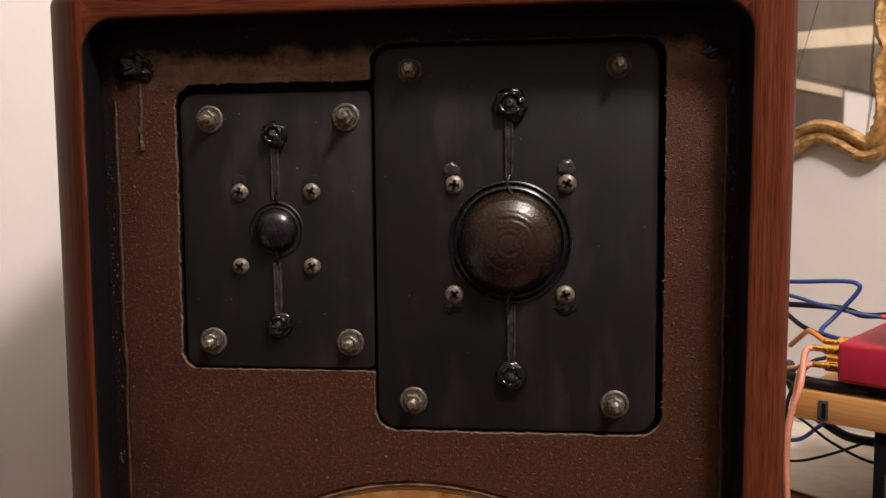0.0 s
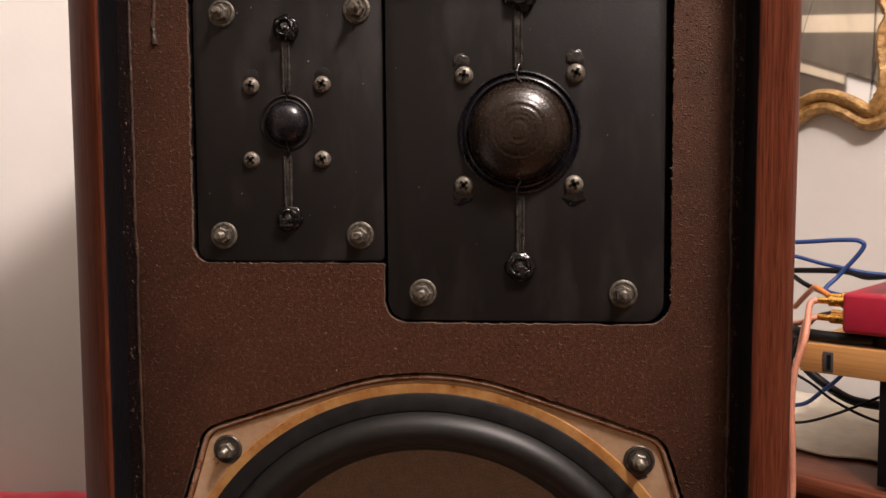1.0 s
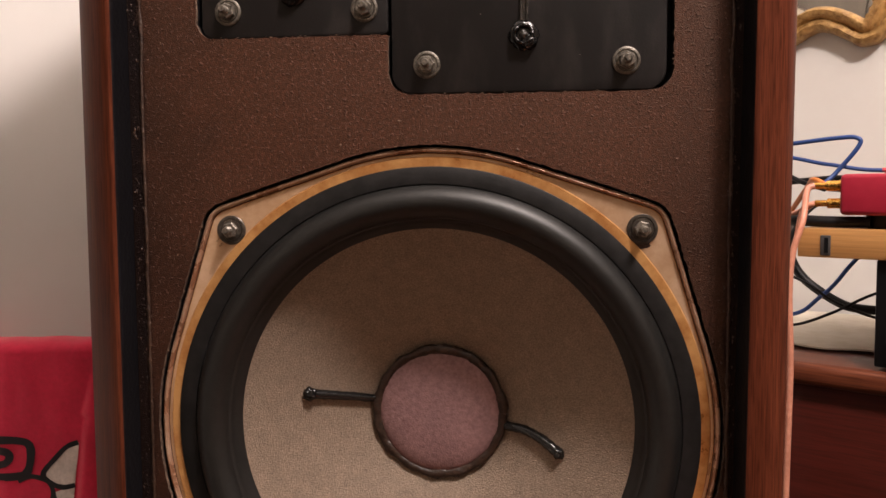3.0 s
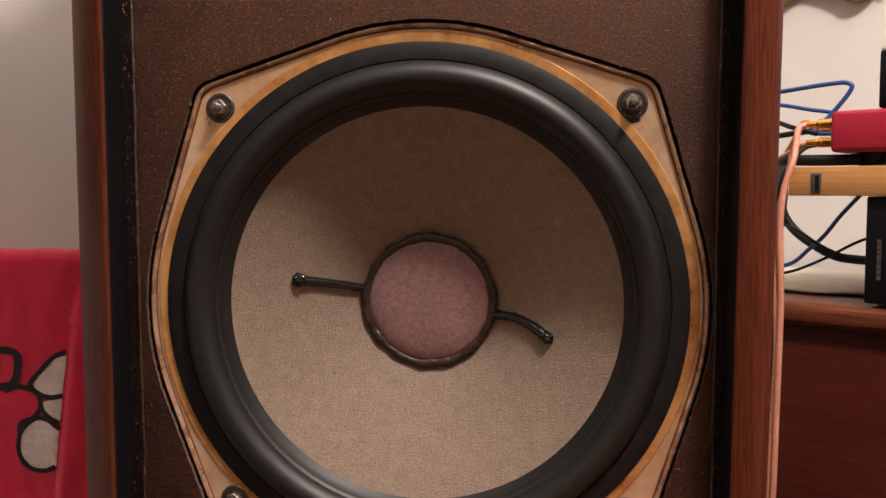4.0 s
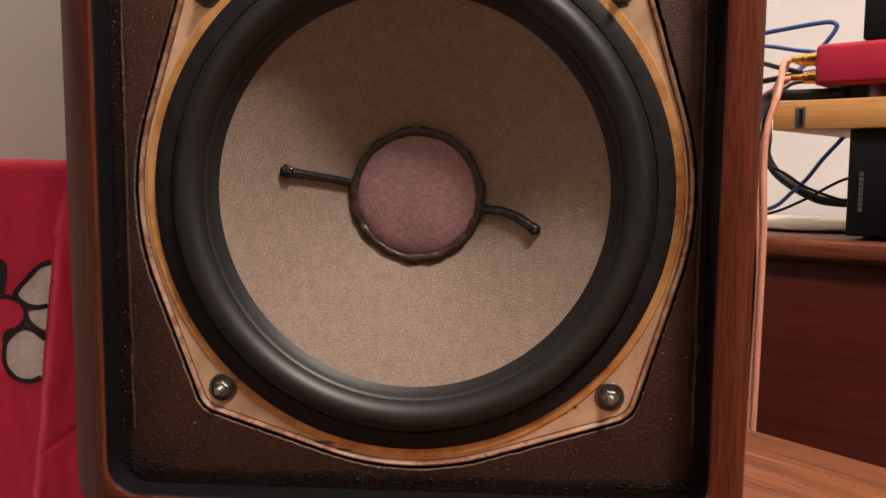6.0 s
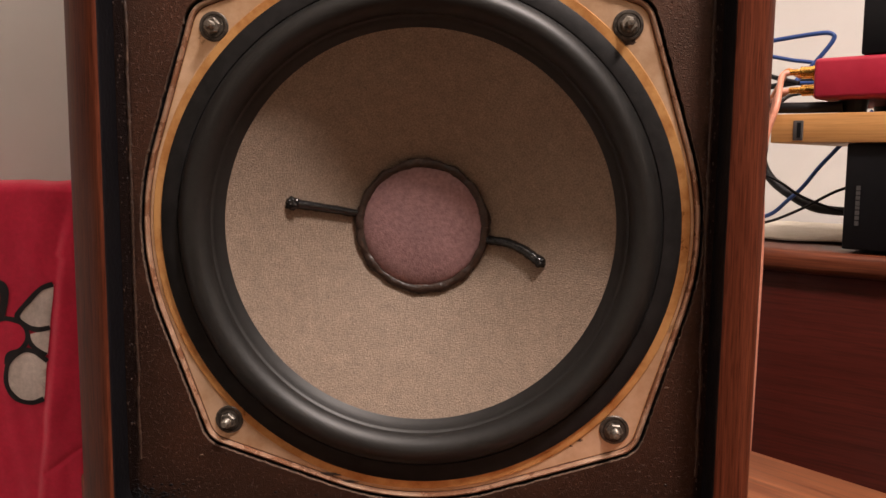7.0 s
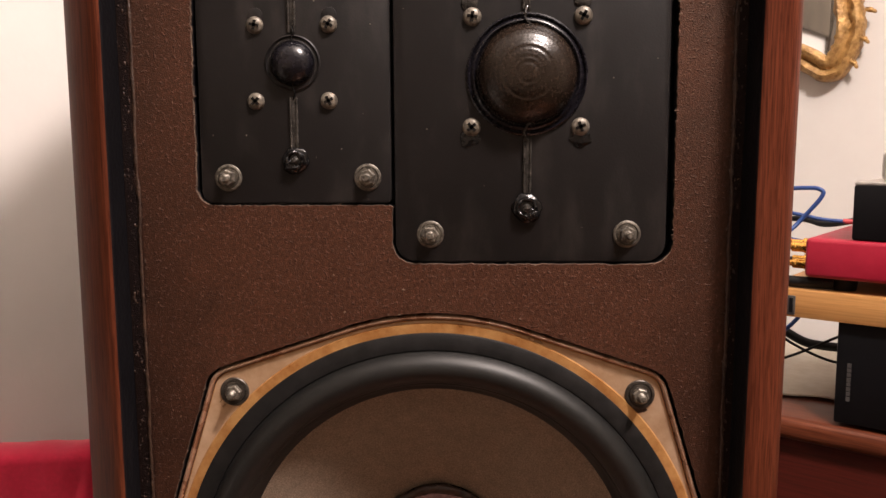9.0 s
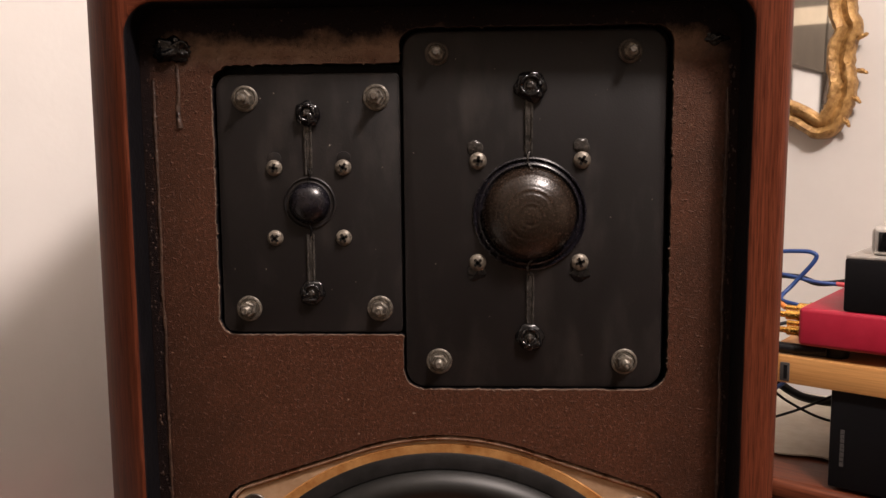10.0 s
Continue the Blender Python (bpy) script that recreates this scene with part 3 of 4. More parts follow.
cable("thin black lead hanging beside the pink cable", [(-0.012, 0.655, 0.812), (-0.024, 0.640, 0.806), (-0.030, 0.600, 0.780), (-0.032, 0.588, 0.740), (-0.030, 0.586, 0.66), (-0.034, 0.584, 0.52),
      (-0.036, 0.584, 0.30), (-0.05, 0.575, 0.03), (-0.11, 0.55, 0.003), (-0.22, 0.51, 0.003)], 0.0022, M["black_sheath"])
cable("second salmon pink strand beside the first", [(-0.012, 0.612, 0.812), (-0.020, 0.600, 0.806), (-0.020, 0.582, 0.775), (-0.026, 0.574, 0.735), (-0.027, 0.571, 0.690),
      (-0.024, 0.573, 0.60), (-0.027, 0.575, 0.50), (-0.031, 0.576, 0.36), (-0.037, 0.573, 0.18), (-0.057, 0.562, 0.03), (-0.105, 0.545, 0.0045), (-0.2, 0.512, 0.0045)], 0.0030, M["pink"])
cable("blue cable bent in a sharp loop", [(-0.20, 0.77, 0.878), (-0.09, 0.74, 0.884), (-0.03, 0.74, 0.889), (-0.008, 0.74, 0.888), (-0.006, 0.74, 0.878), (-0.030, 0.735, 0.846),
      (-0.038, 0.715, 0.830), (-0.011, 0.700, 0.826)], 0.0028, M["blue"])
cable("blue cable running behind the black box", [(-0.22, 0.75, 0.83), (-0.12, 0.74, 0.868), (-0.044, 0.74, 0.858), (-0.006, 0.745, 0.851), (0.02, 0.75, 0.849)], 0.0025, M["blue"])
cable("red lead running behind the black box", [(0.018, 0.75, 0.8495), (0.04, 0.755, 0.848), (0.09, 0.775, 0.846)], 0.003, M["red_sheath"])
cable("blue cable hanging below the shelf", [(0.02, 0.84, 0.80), (-0.014, 0.83, 0.756), (-0.036, 0.82, 0.727), (-0.055, 0.82, 0.701), (-0.074, 0.82, 0.682), (-0.100, 0.82, 0.660),
      (-0.15, 0.83, 0.650)], 0.0028, M["blue"])
cable("thin black cable crossing below the shelf", [(-0.14, 0.76, 0.735), (-0.067, 0.74, 0.712), (-0.03, 0.74, 0.690), (0.02, 0.75, 0.672), (0.06, 0.83, 0.66)], 0.0018, M["black_sheath"])
cable("thin black cable running up to the unit", [(-0.11, 0.75, 0.652), (-0.072, 0.742, 0.657), (-0.03, 0.74, 0.676), (0.011, 0.745, 0.700), (0.04, 0.82, 0.712)], 0.0018, M["black_sheath"])
cable("black cables bunched behind the crimson unit", [(-0.16, 0.87, 0.835), (-0.06, 0.84, 0.842), (-0.02, 0.82, 0.838), (0.03, 0.80, 0.848), (0.08, 0.812, 0.852), (0.15, 0.82, 0.848)], 0.004, M["black_sheath"])
cable("black lead from the wall to the unit", [(-0.25, 0.83, 0.86), (-0.12, 0.76, 0.852), (-0.06, 0.71, 0.836), (-0.03, 0.70, 0.827)], 0.003, M["black_sheath"])


# ---- gilt mirror on the wall ----
def mirror_outline():
    right = [(-0.014, 1.30), (-0.020, 1.235), (-0.010, 1.20), (-0.020, 1.16), (-0.014, 1.115), (-0.022, 1.075), (-0.042, 1.043), (-0.070, 1.038), (-0.100, 1.056),
             (-0.128, 1.066), (-0.155, 1.055), (-0.185, 1.042)]
    pts = [Vector((u, 0, z)) for u, z in right]
    left = [Vector((-0.37 - p.x, 0, p.z)) for p in reversed(pts[:-1])]
    low = pts + left
    high = [Vector((p.x, 0, 2.6 - p.z)) for p in reversed(low)]
    return low + high[1:-1]


mirror = thing("wall_mirror", "ornate gilt-framed mirror hanging on the off-white wall", "mirror", m=ROOM @ pose(-0.010, 0, -0.003))
out = mirror_outline()
loop = smooth_line(out + [out[0]], 6)[:-1]
centre = Vector((-0.185, 0, 1.3))
bm = bmesh.new()
rings = []
for inset, dep in ((0.0, 0.997), (0.0, 0.985), (0.003, 0.976), (0.009, 0.972), (0.014, 0.976), (0.018, 0.979), (0.024, 0.970), (0.030, 0.968), (0.034, 0.973), (0.037, 0.984)):
    ring = []
    for i, p in enumerate(loop):
        d = (loop[(i + 1) % len(loop)] - loop[i - 1]).normalized()
        nrm = Vector((-d.z, 0, d.x))
        if nrm.dot(centre - p) < 0:
            nrm = -nrm
        carve = 0.0026 * noise.noise((p.x * 120, inset * 200, p.z * 120))
        q = p + nrm * inset
        ring.append(bm.verts.new((q.x + carve, dep + carve, q.z)))
    rings.append(ring)
for a, b in zip(rings, rings[1:]):
    for i in range(len(a)):
        bm.faces.new((a[i - 1], a[i], b[i], b[i - 1]))
part("frame", bm, M["gilt"], mirror, "carved gilt frame with a wavy outline", smooth=60)
bm = bmesh.new()
gl = []
for i, p in enumerate(loop):
    d = (loop[(i + 1) % len(loop)] - loop[i - 1]).normalized()
    nrm = Vector((-d.z, 0, d.x))
    if nrm.dot(centre - p) < 0:
        nrm = -nrm
    q = p + nrm * 0.036
    gl.append(bm.verts.new((q.x, 0.983, q.z)))
bm.faces.new(gl)
part("glass", bm, M["mirror"], mirror, "silvered mirror glass", smooth=0)
for u, z, a in ((-0.006, 1.135, 20), (-0.008, 1.185, -25), (-0.012, 1.095, 40), (-0.024, 1.062, 55)):
    part("leaf", blob(0, 0, 0, 0.0085, 0.004, 0.0035, 0.4, z), M["gilt"], mirror, "carved gilt leaf", m=pose(u, 0.98, z, 0, a, 0))

# stand-in boards out of view, added only to fill the mirror's reflection
picture = thing("reflection_panel", "dark grey panel with a cream band, added for the mirror to reflect", "picture", m=ROOM)
part("board", box(-0.398, -0.388, -1.30, 0.75, 1.24, 1.75, 0.001), M["dark_panel"], picture)
bm = bmesh.new()
v = [bm.verts.new(p) for p in ((-0.386, -1.30, 1.525), (-0.386, 0.75, 1.20 + 0.045), (-0.386, 0.75, 1.275), (-0.386, -1.30, 1.596))]
bm.faces.new(v)
r = bmesh.ops.extrude_face_region(bm, geom=list(bm.faces))
for e in r["geom"]:
    if isinstance(e, bmesh.types.BMVert):
        e.co.x -= 0.002
part("lower_board", box(-0.398, -0.3885, 0.07, 0.75, 0.75, 1.245), M["reflection_brown"], picture, smooth=0)
part("lower_board", box(-0.398, -0.3885, -1.30, -0.22, 0.75, 1.2395), M["reflection_brown"], picture, smooth=0)
part("cream_bar", box(-0.3883, -0.384, 0.10, 0.42, 1.208, 1.228, 0.001), M["cream"], picture, "short cream bar added for the mirror to reflect", smooth=0)
part("band", bm, M["cream"], picture, "cream band", smooth=0)


# ---- red shirt over a chair back ----
def cloth_y(x, z):
    """Front of the hanging cloth."""
    y = 0.147 + 0.15 * (x + 0.29)
    y += 0.0035 * noise.noise((x * 28, 0, z * 7)) + 0.0012 * noise.noise((x * 90, 1, z * 40))
    edge = -0.294 - 0.12 * (0.64 - z) if z < 0.66 else -0.294 + 0.25 * (z - 0.66)
    k = min(1, max(0, (x - edge) / 0.009))
    y -= 0.005 * k * k * (3 - 2 * k) * min(1, max(0.2, (0.715 - z) / 0.05))
    if x > -0.279:
        y += ((x + 0.279) / 0.012) ** 2 * 0.009
    # a crease running up to the right
    c = abs((z - 0.50) - 0.75 * (x + 0.295))
    if c < 0.004 and x > -0.305:
        y += 0.0016 * (1 - c / 0.004)
    return y


def shirt():
    bm = bmesh.new()
    cols = [-0.388 + 0.121 * i / 110 for i in range(111)]
    rows = [(0.43 + 0.279 * j / 150, 0, 1) for j in range(151)]
    grid = []
    for x in cols:
        drop = 0.0
        if x > -0.284:
            drop = 0.010 * ((x + 0.284) / 0.017) ** 2.4
        top = 0.0022 * noise.noise((x * 35, 5, 0))
        line = [bm.verts.new((x, cloth_y(x, z), z - drop * max(0, (z - 0.6) / 0.11))) for z, _, _ in rows]
        yt = cloth_y(x, 0.709)
        for k in range(1, 9):
            a = math.pi * k / 8
            line.append(bm.verts.new((x, yt + 0.018 - 0.018 * math.cos(a), 0.709 - drop + top * math.sin(a) + 0.007 * math.sin(a))))
        for k in range(1, 12):
            line.append(bm.verts.new((x, yt + 0.036, 0.709 - drop - 0.02 * k)))
        grid.append(line)
    for a, b in zip(grid, grid[1:]):
        for j in range(len(a) - 1):
            bm.faces.new((a[j], b[j], b[j + 1], a[j + 1]))
    return bm


shirt_ob = tagged(part("shirt", shirt(), M["red_cloth"], smooth=70), "crimson jersey shirt with a flower print hung over a chair back", "shirt")
sol = shirt_ob.modifiers.new("thickness", "SOLIDIFY")
sol.thickness, sol.offset = 0.0012, 1


def px(a, b):
    """Place on the cloth of a point of the print, from its drawing in thousandths."""
    return (-0.294 + (a - 95) * 0.000455, 0.640 - (b - 600) * 0.000443)


def print_shape(name, pts, mt, lift):
    """A printed area: fan of small faces that follows the cloth, cut where the fold covers it."""
    line = smooth_line([Vector((*px(*p), 0)) for p in pts + [pts[0]]], 6)[:-1]
    c = sum(line, Vector()) / len(line)
    bm = bmesh.new()
    rings = []
    for s in (0.03, 0.25, 0.5, 0.75, 1.0):
        ring = []
        for p in line:
            q = c + (p - c) * s
            x, z = q.x, q.y
            edge = -0.294 - 0.12 * (0.64 - z) if z < 0.66 else -0.294 + 0.25 * (z - 0.66)
            x = min(x, edge + 0.0005)
            ring.append(bm.verts.new((x, cloth_y(x, z) - 0.0014 - lift, z)))
        rings.append(ring)
    bm.faces.new(rings[0])
    for a, b in zip(rings, rings[1:]):
        for i in range(len(a)):
            bm.faces.new((a[i - 1], a[i], b[i], b[i - 1]))
    return part(name, bm, mt, shirt_ob, smooth=80)


def print_line(pts, w):
    line = [Vector((*px(*p), 0)) for p in pts]
    curve = []
    for p in smooth_line(line, 6):
        if p.x < -0.294 - 0.12 * (0.64 - p.y) + 0.0012:
            curve.append(Vector((p.x, cloth_y(p.x, p.y) - 0.0016, p.y)))
    bm = bmesh.new()
    pairs = []
    for i, p in enumerate(curve):
        d = (curve[min(i + 1, len(curve) - 1)] - curve[max(i - 1, 0)])
        nrm = Vector((-d.z, 0, d.x)).normalized() * w * (1 + 0.2 * noise.noise(p * 160))
        row = []
        for q in (p + nrm, p, p - nrm):
            row.append(bm.verts.new((q.x, cloth_y(q.x, q.z) - 0.0023, q.z)))
        pairs.append(row)
    for a, b in zip(pairs, pairs[1:]):
        for k in (0, 1):
            bm.faces.new((a[k], a[k + 1], b[k + 1], b[k]))
    part("outline", bm, M["black_print"], shirt_ob, "black printed outline", smooth=80)


UP = [(97, 602), (76, 610), (56, 630), (38, 655), (50, 672), (70, 677), (97, 672), (104, 640)]
MID = [(50, 690), (66, 684), (97, 678), (97, 715), (92, 728), (70, 716), (56, 704)]
LOW = [(30, 724), (48, 716), (66, 722), (84, 738), (92, 765), (80, 795), (52, 806), (28, 800), (14, 775), (17, 742)]
for shape in (UP, MID, LOW):
    print_shape("petal", shape, M["white_print"], 0.0004)
print_line([(99, 600), (76, 609), (56, 630), (36, 656), (50, 673), (70, 679), (97, 674)], 0.0019)
print_line([(50, 682), (56, 704), (70, 717), (91, 731)], 0.0019)
print_line([(91, 745), (84, 737), (66, 721), (48, 715), (30, 723), (16, 742), (13, 775), (27, 801), (52, 808), (76, 799)], 0.0019)
print_shape("flower_centre", [(2, 672), (20, 664), (40, 672), (46, 690), (40, 708), (22, 716), (2, 712)], M["red_cloth"], 0.0003)
print_line([(-6, 668), (16, 660), (38, 666), (50, 682), (48, 702), (36, 716), (20, 722), (14, 740)], 0.0018)
print_line([(-60, 596), (-10, 596), (14, 602), (18, 622), (10, 652), (-10, 660), (-60, 658)], 0.0030)
print_line([(-60, 640), (-30, 638), (-18, 628), (-24, 616), (-60, 612)], 0.0028)

chair = thing("chair", "plain wooden chair back hidden under the red shirt", "chair")
part("backrest", box(-0.380, -0.285, 0.153, 0.164, 0.50, 0.7045, 0.002), M["pine"], chair)
for x in (-0.378, -0.300):
    part("post", box(x, x + 0.014, 0.153, 0.166, 0.0, 0.50, 0.002), M["pine"], chair)


# ---- loudspeaker ----
speaker = thing("loudspeaker", "vintage three-way loudspeaker in a mahogany cabinet, grille removed", "loudspeaker")
CX, CZ = -0.00845, 0.8117       # cabinet centre
IW, IH, BACK = 0.16625, 0.2847, 0.195
BF, PF = 0.002, 0.0058                             # fronts of the baffle board and of the driver plates


X0, X1, Z0, Z1 = -0.2076, 0.1819, 0.514, 1.116      # outside of the cabinet


def lip(x):
    """How far the rim stands before the baffle; it stands out less on one side."""
    return -0.016 - 0.005 * min(1, max(0, (x - X0) / (X1 - X0)))


def lean(x, z, amount):
    """The right side draws in a little towards the foot."""
    t = min(1, max(0, (0.79 - z) / 0.20))
    return -amount * t * t * (3 - 2 * t) * min(1, max(0, (x - X0) / (X1 - X0))) ** 2


def ring_in(d, y, seg=8, deep=False):
    return [(CX + p[0] + lean(CX + p[0], CZ + p[1], 0.0034), y if deep else lip(CX + p[0]) + y, CZ + p[1]) for p in rect(-IW - d, IW + d, -IH - d, IH + d, 0.017 + d, seg)]


def ring_out(f, deep, seg=8):
    """Outside of the cabinet: f of the way round the front edge, which is rounded wide, most on one side."""
    out = []
    for p in rect(X0 + 0.030 * f, X1 - 0.0115 * f, Z0 + 0.008 * f, Z1 - 0.008 * f, 0.007 - 0.004 * f, seg):
        k = min(1, max(0, (p[0] - X0) / (X1 - X0)))
        w = 0.6 * min(1, max(0, 1 - (p[0] - X0 - 0.03) / 0.04))
        out.append((p[0] + lean(p[0], p[1], 0.0047), lip(p[0]) + (0.030 + (0.018 - 0.030) * k) * ((1 - w) * deep + w * (1 - f)), p[1]))
    return out


def shell():
    """The four mitred boards of the cabinet, as faces for each side."""
    ri = 0.0026
    prof = [[(x, BACK, z) for x, y, z in ring_out(0, 1)], ring_out(0, 1)]
    for k in range(1, 9):
        a = math.pi / 2 * k / 8
        prof.append(ring_out(1 - math.cos(a), 1 - math.sin(a)))
    for k in range(0, 5):
        a = math.pi / 2 * k / 4
        prof.append(ring_in(ri * (1 - math.sin(a)), ri * (1 - math.cos(a))))
    prof.append(ring_in(0, 0.005))
    prof.append(ring_in(0, BACK - 0.02, deep=True))
    n = len(prof[0])
    boards = {"bottom": [], "right": [], "top": [], "left": []}
    for a in range(len(prof) - 1):
        for i in range(n):
            j = (i + 1) % n
            mx = (prof[0][i][0] + prof[0][j][0]) / 2
            mz = (prof[0][i][2] + prof[0][j][2]) / 2
            ex, ez = min(mx - X0, X1 - mx), min(mz - Z0, Z1 - mz)
            if ex < ez:
                side = "left" if mx < CX else "right"
            else:
                side = "bottom" if mz < CZ else "top"
            boards[side].append(([prof[a][i], prof[a][j], prof[a + 1][j], prof[a + 1][i]], 1 if a >= len(prof) - 5 else 0))
    return boards


for side, faces in shell().items():
    bm = bmesh.new()
    seen = {}
    for quad, mi in faces:
        vs = []
        for p in quad:
            k = tuple(round(c, 6) for c in p)
            if k not in seen:
                seen[k] = bm.verts.new(p)
            vs.append(seen[k])
        if len(set(vs)) == 4:
            try:
                f = bm.faces.new(vs)
                f.material_index = mi
            except ValueError:
                pass
    up = side in ("left", "right")
    part("side_board" if up else side + "_board", bm, [M["veneer_up"] if up else M["veneer_across"], M["black_paint"]], speaker,
         "mahogany veneer, black inside the rim", smooth=50)
part("back_board", box(CX - IW, CX + IW, BACK - 0.018, BACK - 0.002, CZ - IH, CZ + IH), M["black_paint"], speaker, smooth=0)

# the baffle, with its two cut-outs
WX, WZ = -0.0063, 0.6962                            # woofer centre
BOLTS_W = [(-0.119, 0.807), (0.107, 0.807), (-0.115, 0.584), (0.106, 0.584)]


def hull(points):
    pts = sorted(set((round(p[0], 6), round(p[1], 6)) for p in points))

    def turn(o, a, b):
        return (a[0] - o[0]) * (b[1] - o[1]) - (a[1] - o[1]) * (b[0] - o[0])
    halves = []
    for seq in (pts, pts[::-1]):
        h = []
        for p in seq:
            while len(h) >= 2 and turn(h[-2], h[-1], p) <= 0:
                h.pop()
            h.append(p)
        halves.append(h[:-1])
    return halves[0] + halves[1]


def resample(pts, step):
    out = []
    n = len(pts)
    for i in range(n):
        a, b = Vector(pts[i]), Vector(pts[(i + 1) % n])
        k = max(1, round((b - a).length / step))
        out += [a.lerp(b, s / k) for s in range(k)]
    return out


def chassis_outline(grow=0.0, r=0.1555, ear=0.0150):
    pts = [(WX + (r + grow) * math.cos(a), WZ + (r + grow) * math.sin(a)) for a in [2 * math.pi * k / 160 for k in range(160)]]
    for bx, bz in BOLTS_W:
        pts += [(bx + (ear + grow) * math.cos(a), bz + (ear + grow) * math.sin(a)) for a in [2 * math.pi * k / 40 for k in range(40)]]
    return hull(pts)


def ragged(pts, amount):
    return [Vector((p[0] + amount * noise.noise((p[0] * 420, p[1] * 420, 1)), p[1] + amount * noise.noise((p[0] * 420, p[1] * 420, 7)))) for p in pts]


cut_top = round_poly([(-0.1350, 0.9120, 0.010), (-0.0285, 0.9120, 0.0015), (-0.0285, 0.8800, 0.012), (0.1220, 0.8800, 0.012), (0.1220, 1.0845, 0.010),
                      (-0.0285, 1.0845, 0.010), (-0.0285, 1.0655, 0.0015), (-0.1345, 1.0655, 0.012)])
cut_top = ragged(resample(cut_top, 0.0018), 0.0008)
cut_low = ragged(resample(chassis_outline(0.0014), 0.0018), 0.0007)
outer = resample(rect(CX - IW + 0.0002, CX + IW - 0.0002, CZ - IH + 0.0002, CZ + IH - 0.0002, 0.0165), 0.01)

bm = bmesh.new()
edges, walls = [], []
for loop_pts in (outer, cut_top, cut_low):
    vs = [bm.verts.new((p[0], BF, p[1])) for p in loop_pts]
    es = [bm.edges.new((vs[i - 1], vs[i])) for i in range(len(vs))]
    edges += es
    if loop_pts is not outer:
        walls.append((vs, loop_pts))
bmesh.ops.triangle_fill(bm, use_beauty=True, edges=edges, normal=(0, -1, 0))
for f in bm.faces:
    f.material_index = 0
for vs, pts in walls:
    # a worn, fibrous rim that leans into the cut-out
    low = []
    for p in pts:
        low.append(bm.verts.new((p[0], BF + 0.0026 + 0.0008 * noise.noise((p[0] * 300, p[1] * 300, 0)), p[1])))
    deep = [bm.verts.new((p[0], BF + 0.016, p[1])) for p in pts]
    for a, b, mi in ((vs, low, 1), (low, deep, 2)):
        for i in range(len(a)):
            bm.faces.new((a[i - 1], a[i], b[i], b[i - 1])).material_index = mi
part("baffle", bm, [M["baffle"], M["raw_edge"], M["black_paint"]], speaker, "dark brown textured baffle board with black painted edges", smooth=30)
part("inner_board", box(CX - IW + 0.001, CX + IW - 0.001, 0.064, 0.070, CZ - IH + 0.001, CZ + IH - 0.001), M["black_paint"], speaker, smooth=0)
# black sheet added to keep the gaps round the plates dark
bm = prism(rect(-0.1365, 0.1235, 0.880, 1.087, 0.004), 0.0150, 0.019)
part("backing", bm, M["black_paint"], speaker, "black sheet that darkens the gaps round the plates", smooth=0)


def bolt(x, z, y, parent, washer=0.0074, dark=False, turn=0.0):
    """Washer, hexagon nut and threaded stud on a plate whose front is at y."""
    st, wa = (M["steel"], M["dark_steel"] if dark else M["washer"])
    part("washer", lathe([(0.002, y), (washer, y), (washer, y - 0.0007), (washer - 0.0004, y - 0.0011), (washer * 0.80, y - 0.0012), (washer * 0.77, y - 0.0006), (washer * 0.73, y - 0.0006), (washer * 0.70, y - 0.0014), (0.002, y - 0.0016)], x, z, 36),
         wa, parent, "flat steel washer")
    y1 = y - 0.0013
    bm = bmesh.new()
    rings = []
    for r, yy in ((0.0046, y1), (0.0046, y1 - 0.0028), (0.0040, y1 - 0.0034), (0.0022, y1 - 0.0034)):
        rings.append([bm.verts.new((x + r * math.cos(turn + k * math.pi / 3), yy, z + r * math.sin(turn + k * math.pi / 3))) for k in range(6)])
    bm.faces.new(rings[0])
    bm.faces.new(rings[-1])
    for a, b in zip(rings, rings[1:]):
        for k in range(6):
            bm.faces.new((a[k - 1], a[k], b[k], b[k - 1]))
    part("nut", bm, st, parent, "hexagon steel nut", smooth=20)
    prof = []
    yy = y1 - 0.0030
    for k in range(8):
        prof += [(0.00225, yy), (0.0019, yy - 0.0004)]
        yy -= 0.0008
    prof += [(0.0016, yy - 0.0003), (0, yy - 0.0003)]
    part("stud", lathe(prof, x, z, 16), st, parent, "threaded stud end")


def screw(x, z, y, parent, r=0.0050, turn=0.0):
    head = part("screw", lathe([(r, y), (r, y - 0.0006), (r * 0.93, y - 0.0013), (r * 0.72, y - 0.0021), (r * 0.4, y - 0.0026), (0, y - 0.0027)], x, z, 28), M["screw"], parent,
                "dull pan-head screw with a cross slot")
    bm = bmesh.new()
    for a in (turn, turn + math.pi / 2):
        b = box(-r * 0.56, r * 0.56, y - 0.00285, y - 0.0017, -r * 0.17, r * 0.17)
        bmesh.ops.transform(b, matrix=Matrix.Translation((x, 0, z)) @ Matrix.Rotation(a, 4, "Y"), verts=b.verts)
        merge(bm, b)
    tagged(part("cross_slot", bm, M["gloss_black"], parent, smooth=0), "dark cross slot")


def lead_strip(x, z0, z1, y, parent, w=0.0048):
    """A raised black strip with two ridges that carries a voice coil lead."""
    bm = prism(rect(x - w / 2, x + w / 2, min(z0, z1), max(z0, z1), 0.0012, 4), y - 0.0008, y + 0.0005, 0.0003)
    for s in (-1, 1):
        merge(bm, tube([(x + s * w * 0.36, y - 0.0009, z0), (x + s * w * 0.34, y - 0.0010, (z0 + z1) / 2), (x + s * w * 0.30, y - 0.0009, z1)], 0.00065, 8, 8, 0.15))
    part("lead_strip", bm, M["strip"], parent, "raised black lead strip")


